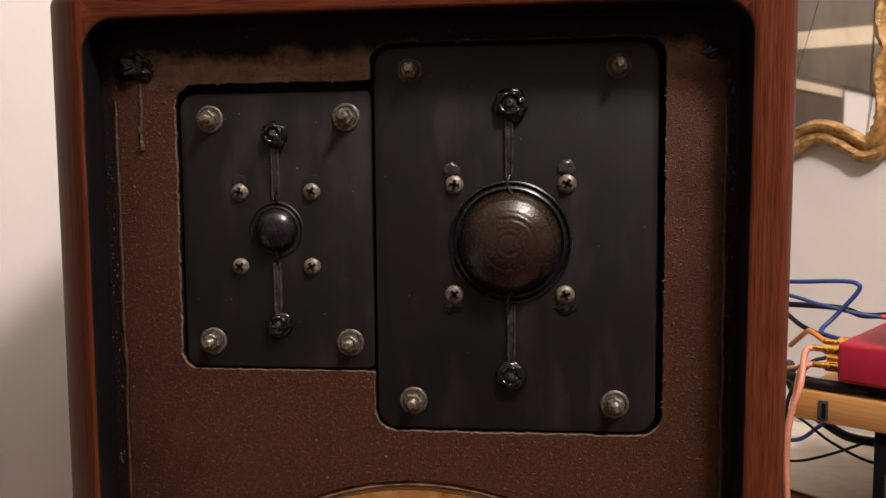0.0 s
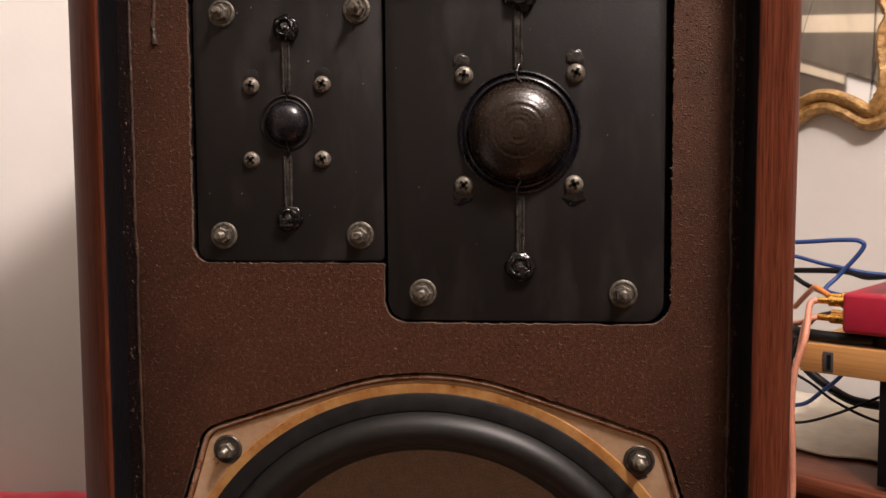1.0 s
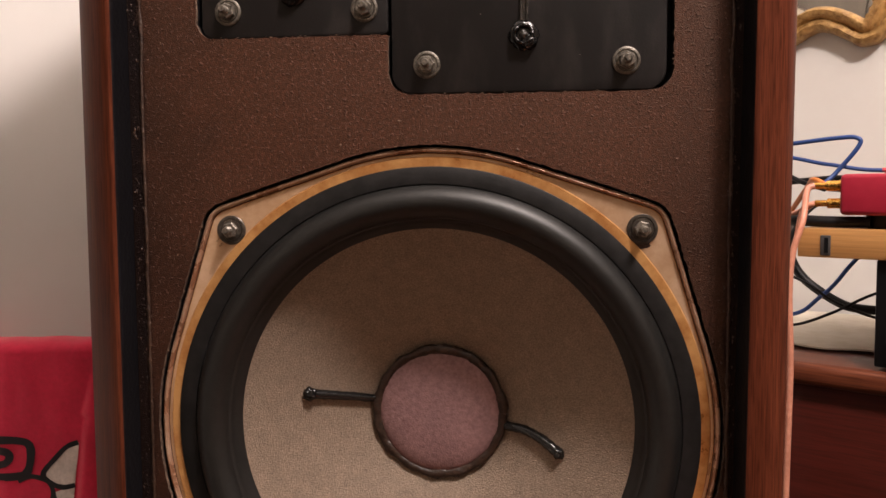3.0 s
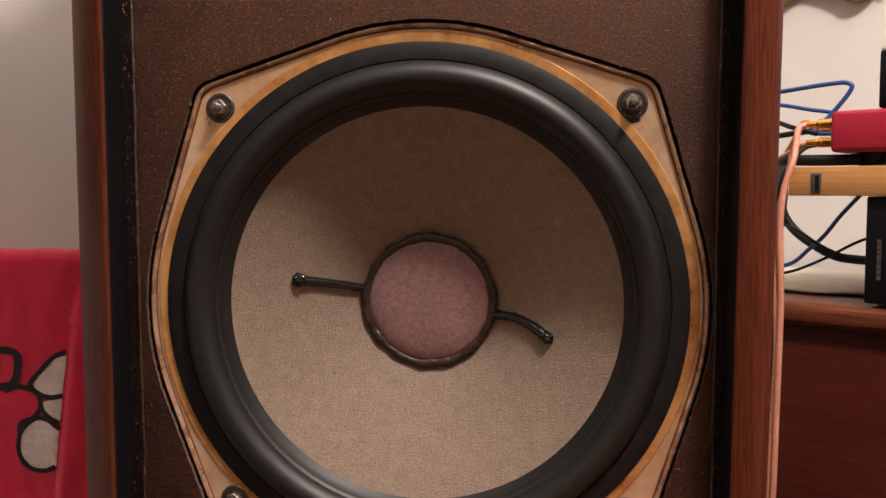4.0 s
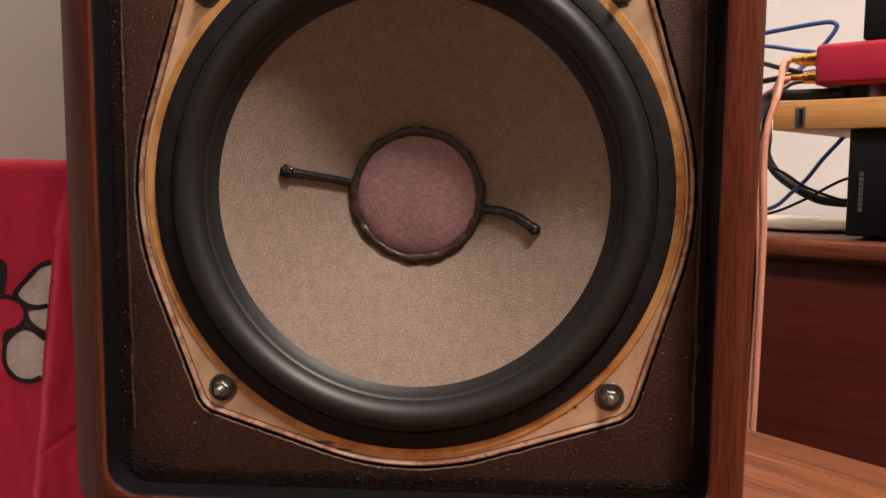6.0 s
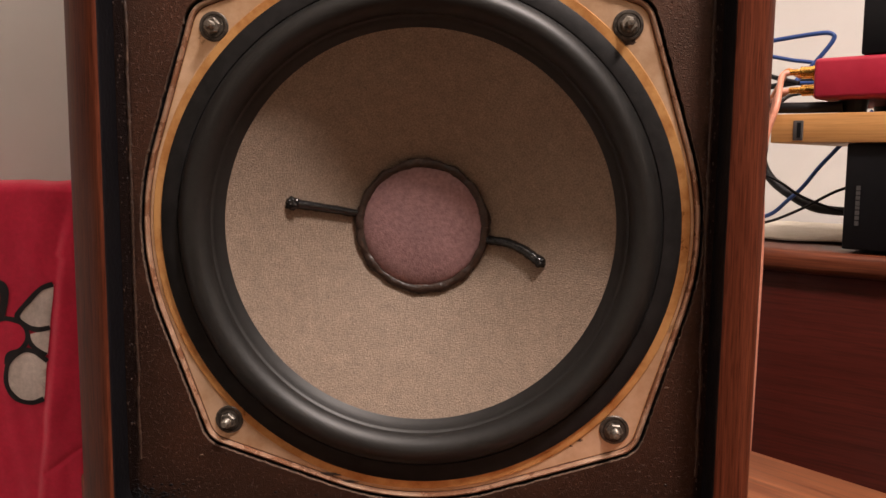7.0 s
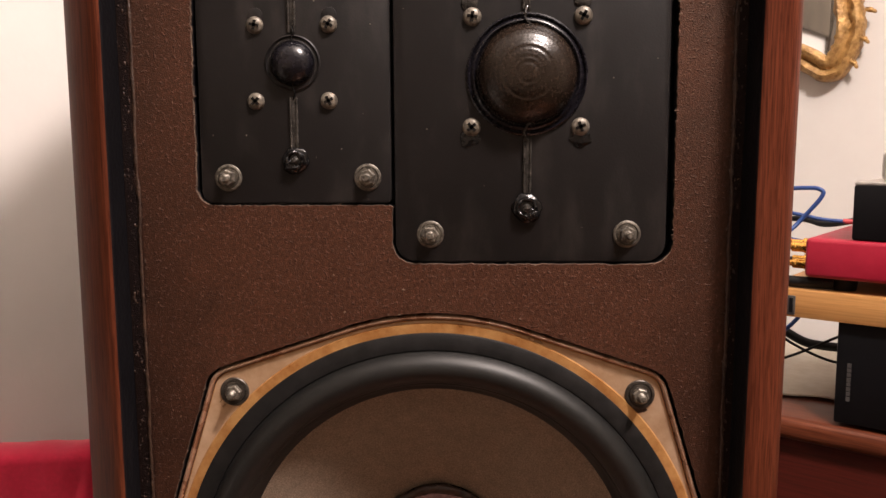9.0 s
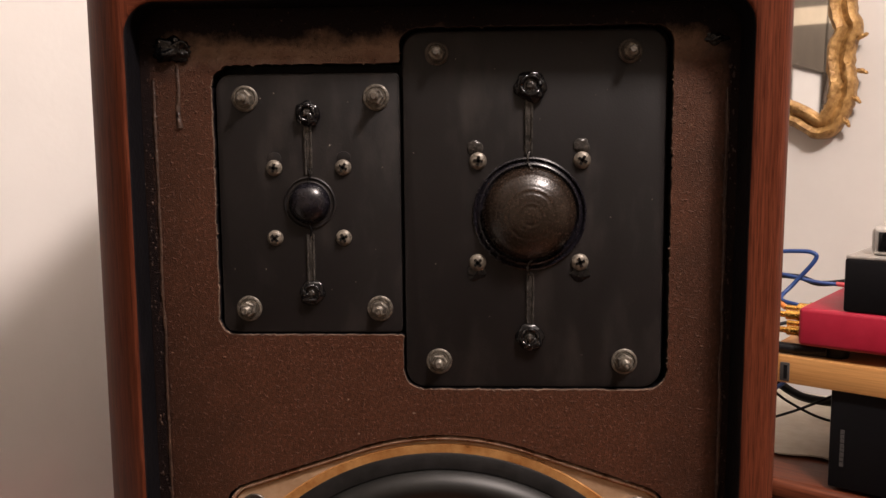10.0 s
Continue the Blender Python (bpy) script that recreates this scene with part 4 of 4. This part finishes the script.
def terminal(x, z, parent, y, seed, s=1.0):
    """An eyelet in a lump of glossy black sealant."""
    bm = blob(x, y - 0.0006, z, 0.0088 * s, 0.0026, 0.0084 * s, 0.16, seed)
    merge(bm, blob(x + 0.003 * s * math.sin(seed), y - 0.0015, z - 0.004 * s, 0.0048 * s, 0.0030, 0.0050 * s, 0.25, seed + 2))
    part("terminal", bm, M["gloss_black"], parent, "terminal under a glossy black lump of sealant", smooth=80)
    ring = [(x + 0.0052 * s * math.cos(2 * math.pi * k / 14), y - 0.0034 - 0.0005 * math.sin(k * 2.1 + seed), z + 0.0052 * s * math.sin(2 * math.pi * k / 14)) for k in range(15)]
    part("eyelet", tube(ring, 0.0013 * s, 8, 5, 0.25), M["gloss_black"], parent, "black eyelet ring", smooth=70)
    part("stub", blob(x, y - 0.0030, z, 0.0026 * s, 0.0020, 0.0026 * s, 0.3, seed + 5), M["strip"], parent, "dull solder stub", smooth=80)


# tweeter
TX, TZ = -0.0812, 0.988
tweeter = part("tweeter", prism(round_poly([(-0.1332, 0.9128, 0.007), (-0.0290, 0.9128, 0.003), (-0.0290, 1.0606, 0.003), (-0.1332, 1.0606, 0.009)]), PF, PF + 0.0085, 0.0009),
               M["plate"], speaker, "black plate of the dome tweeter", smooth=30)
part("surround", lathe([(0.0150, PF + 0.0005), (0.0149, PF - 0.0007), (0.0143, PF - 0.0011), (0.0137, PF - 0.0006), (0.0134, PF - 0.0002), (0.0125, PF - 0.0002), (0.0118, PF - 0.0010),
                        (0.0112, PF - 0.0004)], TX, TZ, 64), M["plate"], tweeter, "narrow ring round the dome")
part("dome", lathe([(0.0115 * math.cos(a), PF - 0.0002 - 0.0084 * math.sin(a)) for a in [math.pi / 2 * k / 16 for k in range(16)]] + [(0, PF - 0.0086)], TX, TZ, 64),
     M["tweeter_dome"], tweeter, "small glossy black dome", smooth=60)
for i, (x, z) in enumerate(((-0.1165, 1.047), (-0.0422, 1.047), (-0.118, 0.927), (-0.0418, 0.927))):
    bolt(x, z, PF, tweeter, turn=0.3 + i * 0.7)
for i, (x, z) in enumerate(((-0.1010, 1.008), (-0.0615, 1.008), (-0.1015, 0.968), (-0.062, 0.968))):
    screw(x, z, PF, tweeter, 0.0046, 0.2 + 0.3 * i)
for x, z in ((-0.1008, 1.0132), (-0.0612, 1.0132)):
    part("tab", prism(rect(x - 0.004, x + 0.004, z - 0.004, z + 0.0038, 0.0036, 5), PF - 0.0005, PF + 0.0003, 0.0002), M["plate"], tweeter, "small tab over the screw")
lead_strip(TX, 1.031, 1.004, PF, tweeter)
lead_strip(TX, 0.970, 0.942, PF, tweeter)
terminal(TX, 1.0385, tweeter, PF, 1.1, 0.82)
terminal(TX + 0.0005, 0.9365, tweeter, PF, 4.7, 0.82)
for s in (1, -1):
    part("wire", tube([(TX, PF - 0.0009, TZ + s * 0.019), (TX + 0.001, PF - 0.0018, TZ + s * 0.0155), (TX, PF - 0.0016, TZ + s * 0.0125), (TX + 0.0008, PF - 0.0030, TZ + s * 0.0105)], 0.0005, 8),
         M["gloss_black"], tweeter, "thin voice coil wire")

# midrange
MX, MZ = 0.0437, 0.981
brushed_rings(M["mid_dome"], MX, MZ, 120.0, 0.13)
mid_driver = part("midrange", prism(rect(-0.0272, 0.1190, 0.8808, 1.0825, 0.011), PF, PF + 0.0085, 0.0009), M["plate"], speaker, "black plate of the midrange dome driver", smooth=30)
part("surround", lathe([(0.0322, PF + 0.0005), (0.0320, PF - 0.0010), (0.0312, PF - 0.0016), (0.0305, PF - 0.0010), (0.0301, PF - 0.0002), (0.0296, PF - 0.0004), (0.0290, PF - 0.0014),
                        (0.0280, PF - 0.0019), (0.0271, PF - 0.0012), (0.0266, PF - 0.0002), (0.0262, PF - 0.0002)], MX, MZ, 96, wobble=0.004), M["tweeter_dome"], mid_driver,
     "black ridged surround")
dome_prof = []
for k in range(40):
    a = math.pi / 2 * k / 40
    r = 0.0263 * math.cos(a)
    ripple = 0.00022 * math.sin(r * 2300 + 2 * math.sin(r * 700)) if 0.003 < r < 0.0150 else 0.0
    dome_prof.append((r, PF - 0.0003 - 0.0165 * math.sin(a) ** 0.92 - ripple))
part("dome", lathe(dome_prof + [(0, PF - 0.0168)], MX, MZ, 96), M["mid_dome"], mid_driver, "brown-black doped fabric dome with faint rings", smooth=60)
for i, (x, z) in enumerate(((-0.008, 1.0705), (0.0987, 1.0705), (-0.008, 0.896), (0.098, 0.896))):
    # upper two washers take a darker colour for the rim's shade on them
    bolt(x, z, PF, mid_driver, 0.0066 if i < 2 else 0.0074, dark=i < 2, turn=0.1 + i * 0.5)
for i, (x, z) in enumerate(((0.0148, 1.011), (0.0730, 1.011), (0.0144, 0.9535), (0.0722, 0.9535))):
    screw(x, z, PF, mid_driver, 0.0049, 0.15 + 0.35 * i)
for x, z in ((0.0132, 1.0185), (0.0725, 1.0192)):
    part("tab", blob(x, PF - 0.0002, z, 0.0046, 0.0010, 0.0040, 0.18, x * 90), M["strip"], mid_driver, "grey scuffed tab over the screw", smooth=80)
# cast shadows below the lower screws, modelled as flat black patches
for x, z in ((0.0133, 0.9475), (0.0728, 0.9470)):
    part("screw_shadow", blob(x, PF - 0.0001, z, 0.0052, 0.0008, 0.0042, 0.35, x * 70), M["gloss_black"], mid_driver, "black patch for the shadow below the screw", smooth=80)
lead_strip(MX - 0.0005, 1.045, 1.0145, PF, mid_driver)
lead_strip(MX + 0.0005, 0.9475, 0.918, PF, mid_driver)
terminal(MX + 0.0003, 1.0522, mid_driver, PF, 2.3)
terminal(MX + 0.0003, 0.9105, mid_driver, PF, 7.9, 0.9)
for s in (1, -1):
    part("wire", tube([(MX, PF - 0.0012, MZ + s * 0.035), (MX - 0.0012, PF - 0.0030, MZ + s * 0.0315), (MX - 0.0008, PF - 0.0028, MZ + s * 0.0285), (MX + 0.0015, PF - 0.0062, MZ + s * 0.0248)],
                      0.0006, 8), M["strip"], mid_driver, "thin voice coil wire")
rng = random.Random(5)
for plate, x0, x1, z0, z1, n in ((tweeter, -0.127, -0.034, 0.921, 1.055, 12), (mid_driver, -0.022, 0.114, 0.889, 1.076, 14)):
    bm = bmesh.new()
    for k in range(n):
        x, z = rng.uniform(x0, x1), rng.uniform(z0, z1)
        merge(bm, blob(x, PF - 0.0001, z, rng.uniform(0.0002, 0.0005), 0.0002, rng.uniform(0.0002, 0.0006), 0.4, k))
    tagged(part("dust", bm, M["steel"], plate), "pale specks of dust", kind="stuff")

# woofer
RIM = 0.0036
out_pts = resample(chassis_outline(), 0.003)
wc = Vector((WX, WZ))


def woofer_pan():
    """Pressed chassis: outer wall, raised rolled rim and a flat flange down to the gasket."""
    bm = bmesh.new()
    rings = []
    n = len(out_pts)
    steps = ((0.0, RIM + 0.012), (0.0, RIM + 0.0012), (0.0005, RIM + 0.0002), (0.0014, RIM - 0.0003), (0.0024, RIM + 0.0003), (0.0028, RIM + 0.0024), (0.0031, RIM + 0.0026), (0.0036, RIM + 0.0022))
    for off, y in steps:
        ring = []
        for i, p in enumerate(out_pts):
            d = (out_pts[(i + 1) % n] - out_pts[i - 1]).normalized()
            nrm = Vector((-d.y, d.x))
            if nrm.dot(wc - p) < 0:
                nrm = -nrm
            q = p + nrm * off
            ring.append(bm.verts.new((q.x, y, q.y)))
        rings.append(ring)
    # from the rim to the step circle, then to the gasket
    for r, y, blend in ((0.1506, RIM + 0.0022, 1), (0.1500, RIM + 0.0014, 1), (0.1430, RIM + 0.0014, 1)):
        ring = []
        for i, p in enumerate(out_pts):
            e = (p - wc).normalized() * min(r, (Vector((rings[len(steps) - 1][i].co.x, rings[len(steps) - 1][i].co.z)) - wc).length - 0.0002 * (1 if r > 0.145 else 0))
            ring.append(bm.verts.new((wc.x + e.x, y, wc.y + e.y)))
        rings.append(ring)
    for k, (a, b) in enumerate(zip(rings, rings[1:])):
        for i in range(n):
            f = bm.faces.new((a[i - 1], a[i], b[i], b[i - 1]))
            if k == len(steps) - 1:
                f.material_index = 1
            elif k < 5:
                f.material_index = 2
            elif k == 5:
                f.material_index = 3
    return bm


woofer = part("woofer", woofer_pan(), [M["chassis"], M["chassis_pale"], M["chassis_rim"], M["bead"]], speaker, "twelve-inch woofer with a gold-passivated pressed steel chassis", smooth=35)
part("gasket", lathe([(0.1452, RIM + 0.0016), (0.1452, RIM + 0.0002), (0.1446, RIM - 0.0003), (0.1358, RIM - 0.0003), (0.1350, RIM + 0.0004)], WX, WZ, 160), M["gasket"], woofer,
     "flat matt black gasket ring")
roll = [(0.1360, RIM + 0.0002)]
for k in range(25):
    a = math.pi * k / 24
    roll.append((0.1261 + 0.0090 * math.cos(a), RIM + 0.0004 - 0.0084 * math.sin(a) ** 1.35))
# the glued inner band, with a fine ridge, down to the edge of the cone
roll += [(0.1167, RIM + 0.0010), (0.1162, RIM + 0.0012), (0.1156, RIM + 0.0030), (0.1136, RIM + 0.0060), (0.1124, RIM + 0.0075), (0.1112, RIM + 0.0090)]
part("surround", lathe(roll, WX, WZ, 192), M["rubber"], woofer, "glossy black rubber half-roll surround", smooth=60)
EDGE, DEPTH = 0.1128, 0.0405
cone = []
for k in range(25):
    t = k / 24
    r = EDGE + (0.0385 - EDGE) * t
    cone.append((r, RIM + 0.0082 + DEPTH * t))
CAPY = RIM + 0.0082 + DEPTH
part("cone", lathe(cone, WX, WZ, 160), M["cone"], woofer, "grey-beige coated paper cone", smooth=60)
GX, GZ = -0.0070, 0.6942
part("dust_cap", lathe([(0.0385, CAPY)] + [(0.0366 * math.cos(a), CAPY - 0.0035 - 0.0060 * math.sin(a)) for a in [math.pi / 2 * k / 14 for k in range(14)]] + [(0, CAPY - 0.0095)],
                       GX, GZ, 96), M["cap"], woofer, "dusty pink felt dust cap", smooth=60)
pts = []
for k in range(60):
    a = 2 * math.pi * k / 60
    r = 0.0380 + 0.0008 * noise.noise((4 * math.cos(a), 4 * math.sin(a), 2))
    pts.append((GX + r * math.cos(a), CAPY - 0.0030, GZ + r * math.sin(a)))
part("glue_ring", tube(pts + pts[:1], lambda s: 0.0032 + 0.0006 * math.sin(s * 61) * math.sin(s * 37), 12, 3, 0.32, flat=0.8), M["glue"], woofer, "rough brown ring of glue", smooth=70)


def on_cone(x, z, lift=0.0):
    r = math.hypot(x - WX, z - WZ)
    t = max(0, min(1, (EDGE - r) / (EDGE - 0.0385)))
    return (x, RIM + 0.0082 + DEPTH * t - lift, z)


left = [(-0.0435, 0.7008), (-0.056, 0.7035), (-0.068, 0.7058), (-0.0825, 0.7085)]
right = [(0.0290, 0.6868), (0.044, 0.6855), (0.054, 0.6820), (0.0640, 0.6755)]
part("lead", tube([on_cone(x, z, 0.0012) for x, z in left], lambda s: 0.0024 + 0.0005 * s, 10, 10, 0.2), M["gloss_black"], woofer, "black sealed voice coil lead", smooth=70)
part("lead", tube([on_cone(x, z, 0.0012) for x, z in right], lambda s: 0.0026 + 0.0006 * s, 10, 10, 0.2), M["gloss_black"], woofer, "black sealed voice coil lead", smooth=70)
for (x, z), s in ((left[-1], 1.0), (right[-1], 0.8)):
    a, b, c = on_cone(x, z, 0.002)
    part("solder_blob", blob(a, b, c, 0.0042 * s, 0.0030, 0.0040 * s, 0.3, x * 50), M["gloss_black"], woofer, "black blob over the solder joint", smooth=80)
for i, (x, z) in enumerate(BOLTS_W):
    bolt(x, z, RIM + 0.0022, woofer, 0.0082, dark=True, turn=0.2 + i * 0.6)

for i, (x, z, w, h) in enumerate(((0.1075, 0.7985, 0.0050, 0.0016), (0.0835, 0.5775, 0.0052, 0.0010), (0.0800, 0.5740, 0.0030, 0.0008),
                                  (-0.0560, 0.5530, 0.0075, 0.0009), (-0.0470, 0.5490, 0.0060, 0.0007), (-0.1180, 0.6160, 0.0008, 0.0042))):
    part("tarnish", blob(x, RIM + (0.0023 if i < 3 else 0.0015), z, w, 0.0003, h, 0.5, i * 3.1), M["bead"], woofer, "dark brown tarnish stain", smooth=80)

# loose fibres and chips along the cut-outs and in the black corners
rng = random.Random(11)
bm = bmesh.new()
for pts, n in ((cut_top, 110), (cut_low, 40)):
    for k in range(n):
        p = rng.choice(pts)
        a = rng.uniform(0, 6.28)
        s = rng.uniform(0.0003, 0.0011)
        merge(bm, blob(p[0] + 0.0006 * math.cos(a), BF + 0.0001, p[1] + 0.0006 * math.sin(a), s, 0.0003, s * 0.4, 0.5, k))
tagged(part("fibre_fray", bm, M["raw_edge"], speaker, smooth=80), "pale frayed fibres along the cut-outs", kind="stuff")

# drips, beads and rough corners of the sealant
part("drip", tube([(-0.1535, BF + 0.0004, 1.066), (-0.1530, BF + 0.0003, 1.052), (-0.1537, BF + 0.0004, 1.040), (-0.1528, BF + 0.0002, 1.031)], lambda s: 0.0011 + 0.0009 * s * s, 8, 10, 0.35),
     M["bead"], speaker, "dark run of sealant on the baffle", smooth=70)
part("sealant_lump", blob(-0.1560, BF, 1.0740, 0.0105, 0.0042, 0.0062, 0.55, 3.3), M["gloss_black"], speaker, "glossy black lump of sealant", smooth=80)
part("sealant_lump", blob(0.1440, BF, 1.0760, 0.0060, 0.0016, 0.0028, 0.5, 8.1), M["gloss_black"], speaker, "glossy black lump of sealant", smooth=80)
for x, z0, z1 in ((-0.1672, 0.560, 1.058), (0.1515, 0.560, 1.050)):
    line = [(x + 0.0009 * noise.noise((0, z * 40, x)), BF + 0.0001 + 0.0005 * noise.noise((5, z * 60, x)), z) for z in [z0 + (z1 - z0) * k / 90 for k in range(91)]]
    part("sealant_ridge", tube(line, lambda s: 0.0010 + 0.0005 * noise.noise((s * 60, 1, 2)), 8, 3, 0.5), M["bead"], speaker, "thin uneven brown ridge of sealant", smooth=70)
rng = random.Random(31)
for x in (CX - IW + 0.0038, CX + IW - 0.0048):
    bm = bmesh.new()
    for k in range(150):
        z = rng.uniform(0.552, 1.062)
        r = rng.uniform(0.0003, 0.0011)
        merge(bm, blob(x + rng.gauss(0, 0.0022), BF + 0.0003, z, r * 0.7, 0.0007, r * rng.uniform(0.8, 2.0), 0.5, k))
    tagged(part("bead", bm, M["bead"], speaker, smooth=70), "broken brown bead of sealant in the corner", kind="stuff")
rng = random.Random(23)
bm = bmesh.new()
for side in (-1, 1):
    for k in range(150):
        x = CX + side * (IW - 0.002 - abs(rng.gauss(0, 0.013)))
        z = 0.527 + 0.005 + abs(rng.gauss(0, 0.007))
        r = rng.uniform(0.0003, 0.0010)
        merge(bm, blob(x, BF + 0.0002, z, r * rng.uniform(0.7, 2.2), 0.0007, r * rng.uniform(0.5, 1.2), 0.6, k))
for k in range(80):
    x = rng.uniform(CX - IW + 0.005, CX + IW - 0.005)
    r = rng.uniform(0.0003, 0.0009)
    merge(bm, blob(x, BF + 0.0002, 0.531 + abs(rng.gauss(0, 0.004)), r * 2, 0.001, r, 0.5, k))
tagged(part("sealant_crumb", bm, M["black_paint"], speaker, smooth=80), "rough black crumbs of sealant", kind="stuff")
bm = bmesh.new()
for k in range(90):
    x, z = rng.uniform(CX - IW + 0.006, CX + IW - 0.006), rng.uniform(0.548, 1.075)
    if (-0.137 < x < 0.124 and z > 0.878 and not (x < -0.030 and z < 0.910)) or math.hypot(x - WX, z - WZ) < 0.160 or any(math.hypot(x - p, z - q) < 0.022 for p, q in BOLTS_W):
        continue
    r = rng.uniform(0.0003, 0.0008)
    merge(bm, blob(x, BF - 0.0001, z, r * rng.uniform(0.6, 2.0), 0.0003, r, 0.5, k))
tagged(part("chip", bm, M["raw_edge"], speaker, smooth=80), "small pale chips on the baffle", kind="stuff")
